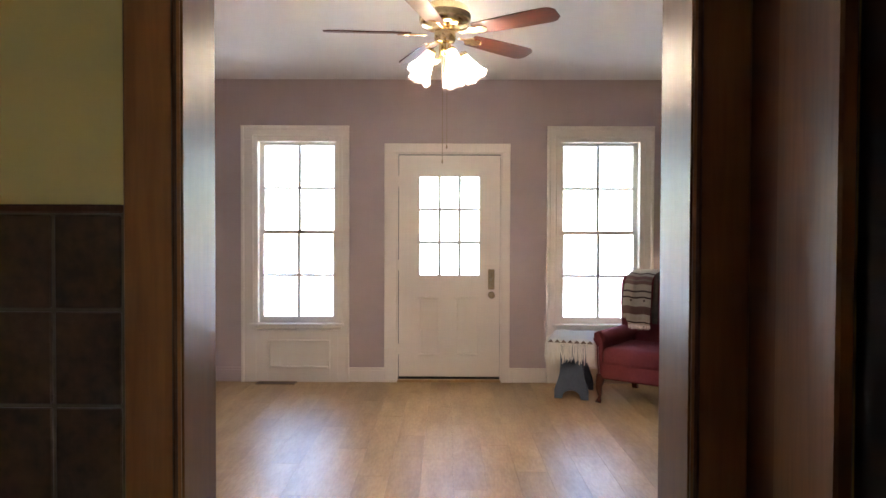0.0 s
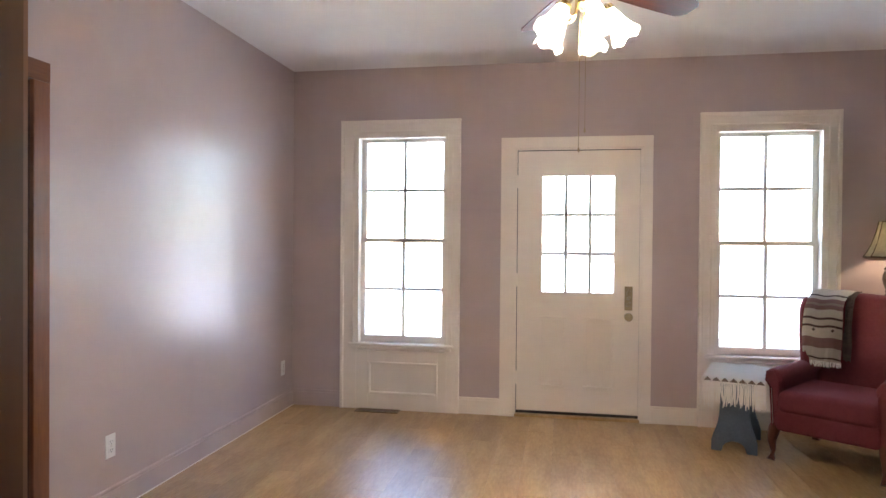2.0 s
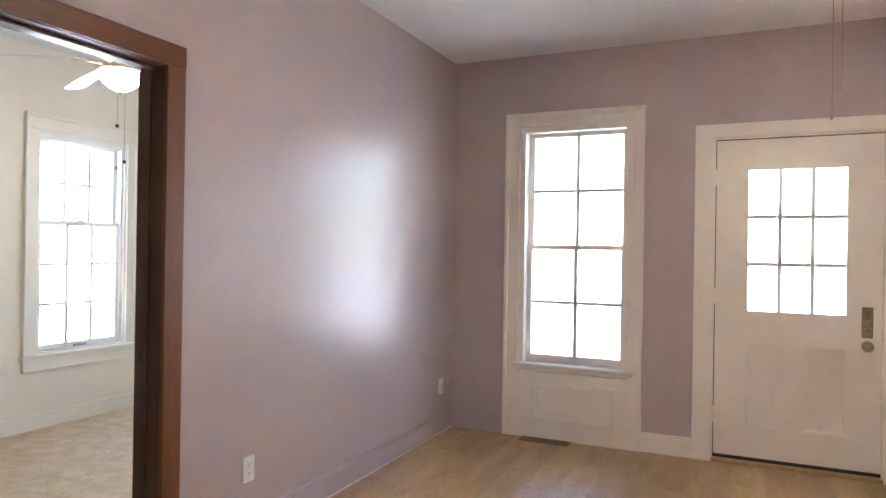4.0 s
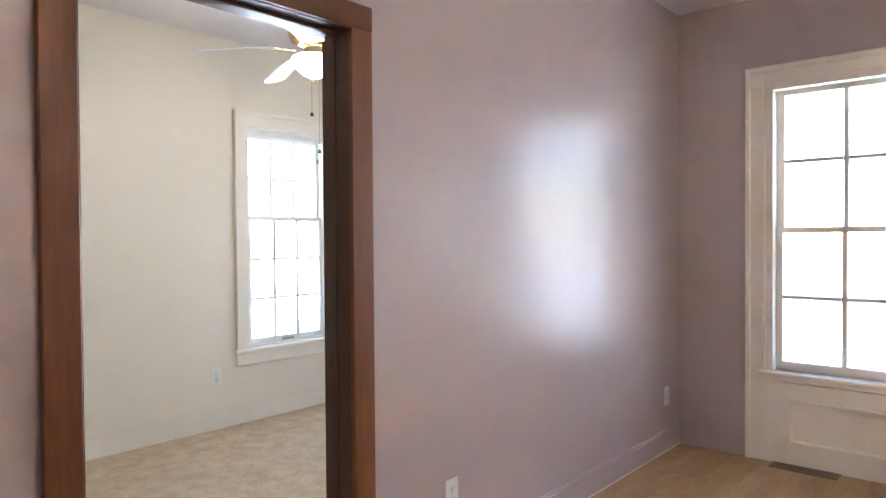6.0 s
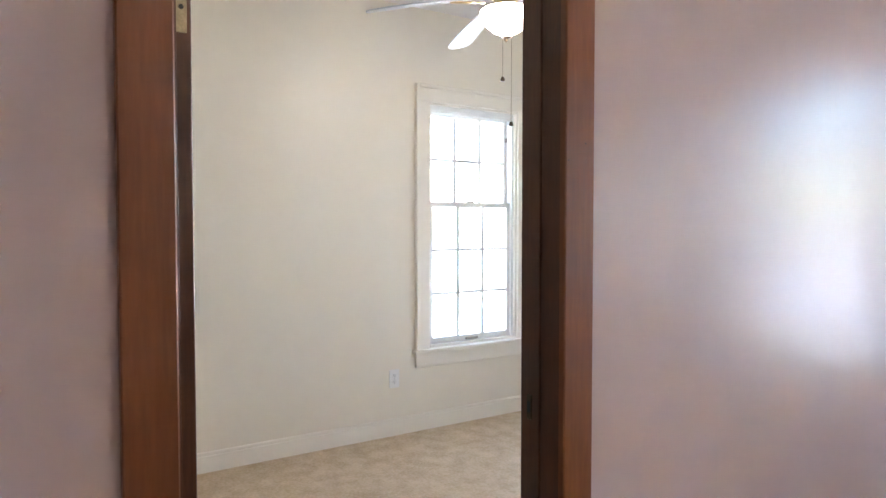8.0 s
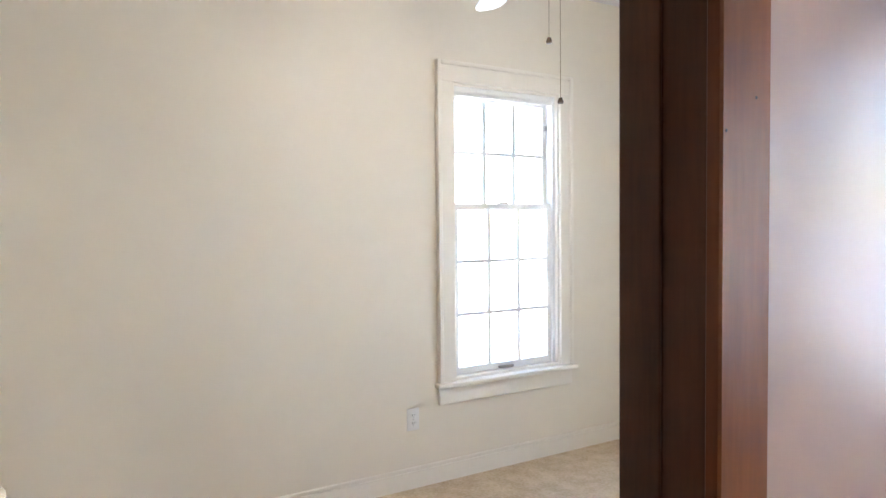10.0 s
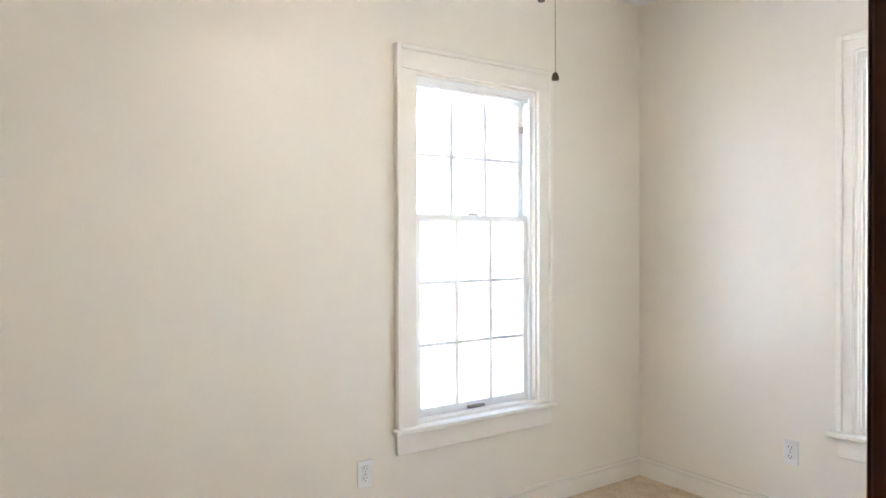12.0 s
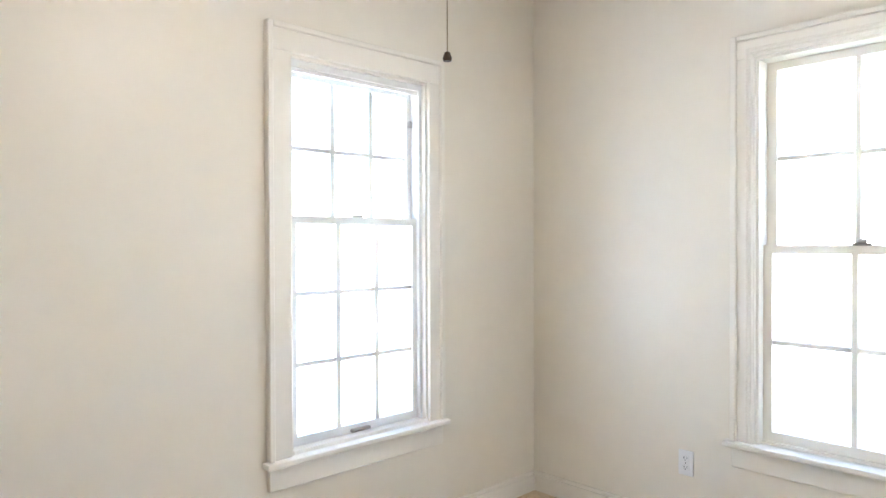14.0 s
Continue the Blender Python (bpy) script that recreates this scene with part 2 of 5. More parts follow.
def prism(points, d0, d1, axis="y", bevel=0.0, seg=2, bm=None):
    """A polygon pushed along an axis. Points are (x, z) for y, (y, z) for x, (x, y) for z."""
    bm = bm or bmesh.new()

    def place(p, d):
        return {"y": (p[0], d, p[1]), "x": (d, p[0], p[1]), "z": (p[0], p[1], d)}[axis]
    a = [bm.verts.new(place(p, d0)) for p in points]
    b = [bm.verts.new(place(p, d1)) for p in points]
    k = len(points)
    faces = [bm.faces.new(a), bm.faces.new(b[::-1])]
    faces += [bm.faces.new((a[i], b[i], b[(i + 1) % k], a[(i + 1) % k])) for i in range(k)]
    bmesh.ops.recalc_face_normals(bm, faces=faces)
    if bevel:
        edges = {e for f in faces[:2] for e in f.edges}
        bmesh.ops.bevel(bm, geom=list(edges), offset=bevel, segments=seg, affect="EDGES", profile=0.5)
    return bm


def tube(points, radius, n=10, bm=None, radii=None):
    """A round tube along points."""
    bm = bm or bmesh.new()
    rings = []
    pts = [Vector(p) for p in points]
    for i, p in enumerate(pts):
        d = (pts[min(i + 1, len(pts) - 1)] - pts[max(i - 1, 0)]).normalized()
        up = Vector((0, 0, 1)) if abs(d.z) < 0.95 else Vector((1, 0, 0))
        u = d.cross(up).normalized()
        v = u.cross(d)
        r = radii[i] if radii else radius
        rings.append([bm.verts.new(p + r * (math.cos(2 * math.pi * k / n) * u + math.sin(2 * math.pi * k / n) * v)) for k in range(n)])
    for a, b in zip(rings, rings[1:]):
        for i in range(n):
            bm.faces.new((a[i], a[(i + 1) % n], b[(i + 1) % n], b[i]))
    bm.faces.new(rings[0][::-1])
    bm.faces.new(rings[-1])
    return bm


def mesh_of(name, bm, mat, smooth=False):
    bmesh.ops.recalc_face_normals(bm, faces=bm.faces[:])
    me = bpy.data.meshes.new(name)
    bm.to_mesh(me)
    bm.free()
    if mat:
        me.materials.append(mat)
    if smooth:
        for p in me.polygons:
            p.use_smooth = True
        me.set_sharp_from_angle(angle=radians(40))
    return me


def part(name, bm, mat, parent=None, label="", smooth=False, m=None):
    ob = new(name, mesh_of(name, bm, mat, smooth))
    if parent:
        ob.parent = parent
    if m:
        ob.matrix_basis = m
    if label:
        ob["label"] = label
    return ob


def thing(name, label, category, m=None, group="", kind=""):
    ob = new(name)
    ob.empty_display_size = 0.1
    if m:
        ob.matrix_basis = m
    return tagged(ob, label, category, group, kind)


def structure(name, bm, mat, label, category, smooth=False):
    return tagged(part(name, bm, mat, smooth=smooth), label, category, kind="structure")


def wall(name, normal, t0, t1, a0, a1, z0, z1, holes, mat, label):
    """A wall of thickness t0..t1 along its normal, from a0 to a1, with openings (a, a, z, z) through it."""
    bm = bmesh.new()
    cuts = sorted({a0, a1, *(h[0] for h in holes), *(h[1] for h in holes)})
    for u, v in zip(cuts, cuts[1:]):
        spans, low = [], z0
        for h in sorted((h for h in holes if h[0] <= u and v <= h[1]), key=lambda h: h[2]):
            spans.append((low, h[2]))
            low = h[3]
        spans.append((low, z1))
        for low, high in spans:
            if high - low > 1e-4:
                if normal == "y":
                    add_box(bm, u, v, t0, t1, low, high)
                else:
                    add_box(bm, t0, t1, u, v, low, high)
    return structure(name, bm, mat, label, "wall")


# ---- the plan ----
FRONT, LEFT, RIGHT, BACK = 5.97, -2.29, 2.28, 1.115      # faces of the lavender room
BED_W, BED_E, BED_S = -4.82, -2.412, 2.2                  # faces of the bedroom
H, OUT = 2.735, 6.15                                      # ceiling height, outer face of the front wall
WIN_L, WIN_R, WIN_2 = (-1.735, -0.995, 0.535, 2.19), (0.995, 1.735, 0.535, 2.19), (-3.625, -2.915, 0.525, 2.165)
WIN_W = (4.436, 5.170, 0.545, 2.135)
DOOR = (-0.465, 0.481, 0.0, 2.075)
ENTRY, BED_DOOR, GREEN_DOOR = (-0.458, 0.389, 0.0, 2.03), (2.337, 3.214, 0.0, 2.030), (4.74, 5.618, 0.0, 2.038)

# floors, built as one base each
structure("floor_lavender_room", box(LEFT, RIGHT, 0.98, FRONT, -0.12, -0.006), JOINT, "wood-look plank floor, satin worn boards", "floor")
structure("floor_bedroom", box(BED_W, BED_E - 0.0, BED_S, FRONT, -0.12, 0.018), CARPET, "beige cut-pile carpet, faintly mottled", "floor")
structure("floor_doorway", box(BED_E, LEFT, BED_DOOR[0], BED_DOOR[1], -0.12, 0.006), CARPET, "beige carpet running through the bedroom doorway", "floor")
structure("floor_kitchen", box(-2.6, 2.3, -3.2, 0.98, -0.12, -0.002), TILE, "dark brown kitchen floor tile", "floor")
structure("floor_green_room", box(2.40, 6.2, 3.0, 7.6, -0.12, 0.004), CARPET_GREEN, "grey-green carpet of the next room", "floor")

structure("ceiling_lavender_room", box(LEFT - 0.05, RIGHT + 0.05, 1.05, FRONT + 0.05, H, H + 0.12), CEILING, "flat off-white painted ceiling", "ceiling")
structure("ceiling_bedroom", box(BED_W - 0.05, BED_E + 0.04, BED_S - 0.05, FRONT + 0.05, H - 0.015, H + 0.12), CEILING, "flat off-white bedroom ceiling", "ceiling")
structure("ceiling_kitchen", box(-2.7, 2.4, -3.3, 1.04, H - 0.035, H + 0.12), CEILING, "flat off-white kitchen ceiling", "ceiling")
structure("ceiling_green_room", box(2.35, 6.3, 2.9, 7.7, H, H + 0.12), CEILING, "flat white ceiling of the next room", "ceiling")

# walls of the lavender room
wall("wall_front", "y", FRONT, OUT, -2.34, 2.34, -0.12, 2.86, [WIN_L, DOOR, WIN_R], LAVENDER, "lavender painted front wall with two windows and a door")
wall("wall_left", "x", LEFT - 0.05, LEFT, 1.05, FRONT, -0.12, 2.86, [BED_DOOR], LAVENDER, "lavender satin wall with a soft window sheen")
wall("wall_right", "x", RIGHT, RIGHT + 0.06, 1.05, FRONT, -0.12, 2.86, [GREEN_DOOR], LAVENDER, "lavender painted side wall with a wide doorway")
wall("wall_back", "y", 1.05, BACK, LEFT, RIGHT, -0.12, 2.86, [ENTRY], LAVENDER, "lavender painted back wall around the kitchen doorway")
# kitchen
wall("wall_kitchen_front", "y", 0.98, 1.05, -2.6, 2.3, -0.12, 2.86, [ENTRY], YELLOW, "yellow kitchen wall above brown tile")
wall("wall_kitchen_left", "x", -2.7, -2.6, -3.3, 1.05, -0.12, 2.86, [], YELLOW, "yellow kitchen side wall")
# the rear wall's window opening is made up, to light the kitchen
wall("wall_kitchen_rear", "y", -3.3, -3.2, -2.6, 2.3, -0.12, 2.86, [(0.72, 1.68, 1.15, 2.05)], YELLOW, "yellow kitchen rear wall")
wall("wall_kitchen_right", "x", 2.3, 2.4, -3.3, 1.05, -0.12, 2.86, [], YELLOW, "yellow kitchen far wall")
wall("wall_kitchen_return", "x", 0.475, 0.575, 0.72, 0.98, -0.12, 2.70, [], YELLOW, "short kitchen wall return beside the doorway")
# bedroom
wall("wall_bedroom_front", "y", FRONT, OUT, -4.98, -2.34, -0.12, 2.86, [WIN_2], CREAM, "cream painted bedroom wall with a window")
wall("wall_bedroom_left", "x", BED_W - 0.16, BED_W, BED_S - 0.1, FRONT, -0.12, 2.86, [WIN_W], CREAM, "cream painted bedroom wall with a white window")
wall("wall_bedroom_right", "x", BED_E, LEFT - 0.05, BED_S - 0.1, FRONT, -0.12, 2.86, [BED_DOOR], CREAM, "cream bedroom side of the partition wall")
wall("wall_bedroom_back", "y", BED_S - 0.1, BED_S, BED_W, BED_E, -0.12, 2.86, [], CREAM, "plain cream bedroom back wall")
# green room
wall("wall_green_west", "x", RIGHT + 0.06, 2.40, 2.9, 7.7, -0.12, 2.86, [GREEN_DOOR], GREEN, "olive green wall around the doorway")
wall("wall_green_front", "y", 7.6, 7.75, 2.40, 6.3, -0.12, 2.86, [(3.25, 5.75, 0.66, 2.25)], GREEN, "olive green wall with a bright window")
wall("wall_green_east", "x", 6.2, 6.3, 2.9, 7.6, -0.12, 2.86, [], GREEN, "plain olive green far wall")
wall("wall_green_back", "y", 2.9, 3.0, 2.40, 6.2, -0.12, 2.86, [], GREEN, "plain olive green back wall")


# ---- windows ----
def muntin_bar(upright, c, w, y0, y1, a, b, nose=0.33):
    """A glazing bar about the line c, w wide at the glass and tapered towards the room, from a to b."""
    mid = (y0 + y1) / 2
    side = [(c - w / 2, mid), (c - w * nose, y0), (c + w * nose, y0), (c + w / 2, mid), (c + w / 2, y1), (c - w / 2, y1)]
    return prism(side, a, b, "z") if upright else prism([(y, z) for z, y in side], a, b, "x")


def sash(name, parent, x0, x1, y, z0, z1, cols, rows, mat, stile, bottom, top, muntin, thick=0.035, nose=0.33):
    """One window sash: stiles, rails, muntins and a pane for each light."""
    gx0, gx1, gz0, gz1 = x0 + stile, x1 - stile, z0 + bottom, z1 - top
    bm = bmesh.new()
    for b in ((x0, gx0, z0, z1), (gx1, x1, z0, z1), (gx0, gx1, z0, gz0), (gx0, gx1, gz1, z1)):
        add_box(bm, b[0], b[1], y, y + thick, b[2], b[3])
    frame_ob = part(name, bm, mat, parent)
    w, h = (gx1 - gx0) / cols, (gz1 - gz0) / rows
    for i in range(1, cols):
        part("muntin", muntin_bar(True, gx0 + w * i, muntin, y + 0.004, y + thick - 0.006, gz0, gz1, nose), mat, frame_ob)
    for j in range(1, rows):
        for i in range(cols):
            a = gx0 + w * i + (muntin / 2 if i else 0)
            b = gx0 + w * (i + 1) - (muntin / 2 if i < cols - 1 else 0)
            k = muntin * 0.8
            part("muntin", muntin_bar(False, gz0 + h * j, k, y + 0.006, y + thick - 0.008, a, b, nose), mat, frame_ob)
    for i in range(cols):
        for j in range(rows):
            p = part("pane", box(gx0 + w * i, gx0 + w * (i + 1), y + thick / 2 - 0.002, y + thick / 2 + 0.002, gz0 + h * j, gz0 + h * (j + 1)), GLASS, frame_ob)
            p.visible_shadow = False
    return frame_ob


def casing_boards(parent, x0, x1, z0, z1, width, mat, thick=0.022, band=0.0, head=None, right=None):
    """Two side boards and a head board round an opening, proud of the wall; band: an outer raised strip."""
    head, right = head or width, right or width
    part("casing_side", box(x0 - width, x0, -thick, 0, z0, z1, 0.003), mat, parent)
    part("casing_side", box(x1, x1 + right, -thick, 0, z0, z1, 0.003), mat, parent)
    part("casing_head", box(x0 - width, x1 + right, -thick - 0.002, 0, z1, z1 + head, 0.003), mat, parent)
    if band:
        t = thick + 0.014
        part("back_band", box(x0 - width - 0.004, x0 - width + band, -t, 0, z0, z1 + head + 0.003, 0.004), mat, parent)
        part("back_band", box(x1 + right - band, x1 + right + 0.004, -t, 0, z0, z1 + head + 0.003, 0.004), mat, parent)
        part("back_band", box(x0 - width + band, x1 + right - band, -t, 0, z1 + head - band, z1 + head + 0.003, 0.004), mat, parent)


def jamb_liner(parent, x0, x1, z0, z1, depth, mat, t=0.012, sill=True):
    bm = bmesh.new()
    add_box(bm, x0, x0 + t, -0.001, depth, z0, z1)
    add_box(bm, x1 - t, x1, -0.001, depth, z0, z1)
    add_box(bm, x0 + t, x1 - t, -0.001, depth, z1 - t, z1)
    if sill:
        add_box(bm, x0 + t, x1 - t, 0.03, depth + 0.03, z0 - 0.02, z0 + 0.012)
    part("jamb", bm, mat, parent)


def tall_window(name, opening, casing_l, casing_r):
    """A double-hung window, two lights wide, with casings that run to the floor and a panel below the stool."""
    x0, x1, z0, z1 = opening
    w = thing(name, "white painted double-hung window with a panelled apron to the floor", "window", pose(0, FRONT, 0), kind="structure")
    jamb_liner(w, x0, x1, z0, z1, 0.17, TRIM)
    # side boards and head
    part("casing_side", box(x0 - casing_l, x0, -0.032, 0, 0, z1, 0.003), TRIM, w)
    part("casing_side", box(x1, x1 + casing_r, -0.032, 0, 0, z1, 0.003), TRIM, w)
    part("casing_head", box(x0 - casing_l, x1 + casing_r, -0.035, 0, z1, z1 + 0.112, 0.003), TRIM, w)
    part("head_cap", box(x0 - casing_l - 0.006, x1 + casing_r + 0.006, -0.044, 0, z1 + 0.112, z1 + 0.124, 0.003), TRIM, w)
    t = z1 + 0.112
    for a, b in ((x0 - casing_l - 0.003, x0 - casing_l + 0.024), (x1 + casing_r - 0.024, x1 + casing_r + 0.003)):
        part("back_band", box(a, b, -0.046, 0, 0, t, 0.005, 2), TRIM, w)
    part("back_band", box(x0 - casing_l + 0.024, x1 + casing_r - 0.024, -0.046, 0, t - 0.026, t, 0.005, 2), TRIM, w)
    for a, b in ((x0 - 0.040, x0 - 0.024), (x1 + 0.024, x1 + 0.040)):
        part("casing_bead", box(a, b, -0.040, 0, z0, z1 + 0.040, 0.004, 2), TRIM, w)
    part("casing_bead", box(x0 - 0.024, x1 + 0.024, -0.041, 0, z1 + 0.024, z1 + 0.040, 0.004, 2), TRIM, w)
    part("inner_stop", prism([(x0 - 0.002, z0), (x0 + 0.018, z0), (x0 + 0.018, z1 - 0.018), (x1 - 0.018, z1 - 0.018), (x1 - 0.018, z0), (x1 + 0.002, z0), (x1 + 0.002, z1 + 0.002), (x0 - 0.002, z1 + 0.002)], -0.038, 0.03), TRIM, w)
    # stool and its moulding
    part("window_stool", box(x0 - 0.055, x1 + 0.055, -0.072, 0.06, z0 - 0.022, z0, 0.006, 2), TRIM, w)
    part("apron_moulding", box(x0 - 0.035, x1 + 0.035, -0.052, 0, z0 - 0.052, z0 - 0.022, 0.008, 2), TRIM, w)
    # the panel under it
    part("apron_panel", box(x0, x1, -0.004, 0, 0, z0 - 0.06), TRIM, w)
    for a, b, c, d in ((x0, x0 + 0.10, 0.0, z0 - 0.062), (x1 - 0.07, x1, 0.0, z0 - 0.062), (x0 + 0.10, x1 - 0.07, 0.0, 0.125), (x0 + 0.10, x1 - 0.07, 0.385, z0 - 0.062)):
        part("panel_board", box(a, b, -0.031, -0.003, c, d, 0.002), TRIM, w)
    px0, px1, pz0, pz1 = x0 + 0.10, x1 - 0.07, 0.125, 0.385
    for a, b, c, d in ((px0, px0 + 0.018, pz0, pz1), (px1 - 0.018, px1, pz0, pz1), (px0 + 0.018, px1 - 0.018, pz0, pz0 + 0.018), (px0 + 0.018, px1 - 0.018, pz1 - 0.018, pz1)):
        part("panel_moulding", box(a, b, -0.048, -0.003, c, d, 0.007, 2), TRIM, w)
    sash("upper_sash", w, x0 + 0.012, x1 - 0.012, 0.068, 1.345, z1 - 0.012, 2, 2, TRIM, 0.042, 0.030, 0.030, 0.031)
    sash("lower_sash", w, x0 + 0.012, x1 - 0.012, 0.031, z0 + 0.012, 1.375, 2, 2, TRIM, 0.042, 0.042, 0.034, 0.032)
    return w


tall_window("window_1", WIN_L, 0.131, 0.096)
tall_window("window_2", WIN_R, 0.104, 0.106)


def bedroom_window_front(name, opening):
    """A double-hung window with stepped mouldings, a stool and an apron."""
    x0, x1, z0, z1 = opening
    w = thing(name, "cream painted old double-hung window with stepped casing", "window", pose(0, FRONT, 0), kind="structure")
    jamb_liner(w, x0, x1, z0, z1, 0.17, TRIM_BED)
    c = 0.095
    casing_boards(w, x0, x1, z0, z1, c, TRIM_BED, 0.020, band=0.022)
    for k in (0.006, 0.026):
        part("casing_bead", box(x0 - k - 0.013, x0 - k, -0.030 + k * 0.2, 0, z0, z1 + k + 0.013, 0.004), TRIM_BED, w)
        part("casing_bead", box(x1 + k, x1 + k + 0.013, -0.030 + k * 0.2, 0, z0, z1 + k + 0.013, 0.004), TRIM_BED, w)
        part("casing_bead", box(x0 - k, x1 + k, -0.030 + k * 0.2, 0, z1 + k, z1 + k + 0.013, 0.004), TRIM_BED, w)
    part("window_stool", box(x0 - c - 0.03, x1 + c + 0.03, -0.055, 0.06, z0 - 0.024, z0, 0.006, 2), TRIM_BED, w)
    part("apron", box(x0 - c, x1 + c, -0.020, 0, z0 - 0.115, z0 - 0.024, 0.003), TRIM_BED, w)
    sash("upper_sash", w, x0 + 0.012, x1 - 0.012, 0.090, 1.335, z1 - 0.012, 2, 2, TRIM_BED, 0.040, 0.030, 0.036, 0.027)
    low = sash("lower_sash", w, x0 + 0.012, x1 - 0.012, 0.048, z0 + 0.012, 1.370, 2, 2, TRIM_BED, 0.036, 0.040, 0.034, 0.030)
    lock = part("sash_lock", box((x0 + x1) / 2 - 0.01, (x0 + x1) / 2 + 0.06, 0.046, 0.076, 1.370, 1.380, 0.003), STEEL, low, "steel sash lock")
    part("lever", box((x0 + x1) / 2 + 0.01, (x0 + x1) / 2 + 0.045, 0.036, 0.056, 1.380, 1.396, 0.004), STEEL, lock)
    return w


bedroom_window_front("window_3", WIN_2)


def vinyl_window(name, opening):
    """A newer white window, three lights wide, its upper sash two rows and its lower sash three rows high."""
    x0, x1, z0, z1 = opening
    w = thing(name, "white vinyl double-hung window with thin grilles", "window", pose(BED_W, 0, 0, 0, 0, 90), kind="structure")
    jamb_liner(w, x0, x1, z0, z1, 0.15, TRIM_BED)
    c = 0.104
    casing_boards(w, x0, x1, z0, z1, c, TRIM_BED, 0.020, band=0.020, right=0.086)
    part("window_stool", box(x0 - c - 0.022, x1 + 0.108, -0.050, 0.0, z0 - 0.024, z0, 0.005, 2), TRIM_BED, w)
    part("sill_board", box(x0 + 0.012, x1 - 0.012, -0.004, 0.045, z0 - 0.018, z0 + 0.016, 0.002), TRIM_BED, w)
    part("apron", box(x0 - c, x1 + 0.086, -0.020, 0, z0 - 0.118, z0 - 0.024, 0.003), TRIM_BED, w)
    # vinyl frame with a stepped head track
    bm = bmesh.new()
    for a, b, e, f in ((x0 + 0.012, x0 + 0.030, z0 + 0.012, z1 - 0.012), (x1 - 0.030, x1 - 0.012, z0 + 0.012, z1 - 0.012), (x0 + 0.030, x1 - 0.030, z1 - 0.040, z1 - 0.012), (x0 + 0.030, x1 - 0.030, z0 + 0.001, z0 + 0.020)):
        add_box(bm, a, b, 0.046 if f < z0 + 0.05 else 0.022, 0.125, e, f)
    part("window_frame", bm, VINYL, w)
    part("head_track", box(x0 + 0.030, x1 - 0.030, 0.030, 0.040, z1 - 0.058, z1 - 0.040), VINYL, w)
    upper = sash("upper_sash", w, x0 + 0.030, x1 - 0.030, 0.080, 1.462, z1 - 0.040, 3, 2, VINYL, 0.026, 0.030, 0.030, 0.024, nose=0.48)
    low = sash("lower_sash", w, x0 + 0.030, x1 - 0.030, 0.040, z0 + 0.020, 1.498, 3, 3, VINYL, 0.026, 0.034, 0.030, 0.024, nose=0.48)
    mid = (x0 + x1) / 2
    part("sash_lock", box(mid - 0.03, mid + 0.03, 0.038, 0.066, 1.498, 1.512, 0.004), STEEL, low, "grey sash lock")
    part("sash_lift", box(mid - 0.05, mid + 0.05, 0.022, 0.042, z0 + 0.022, z0 + 0.036, 0.003), STEEL, low, "dark grey lift handle")
    part("tilt_latch", box(x1 - 0.046, x1 - 0.032, 0.066, 0.080, 1.93, 1.96, 0.002), STEEL, upper, "small dark latch")
    return w


vinyl_window("window_4", WIN_W)


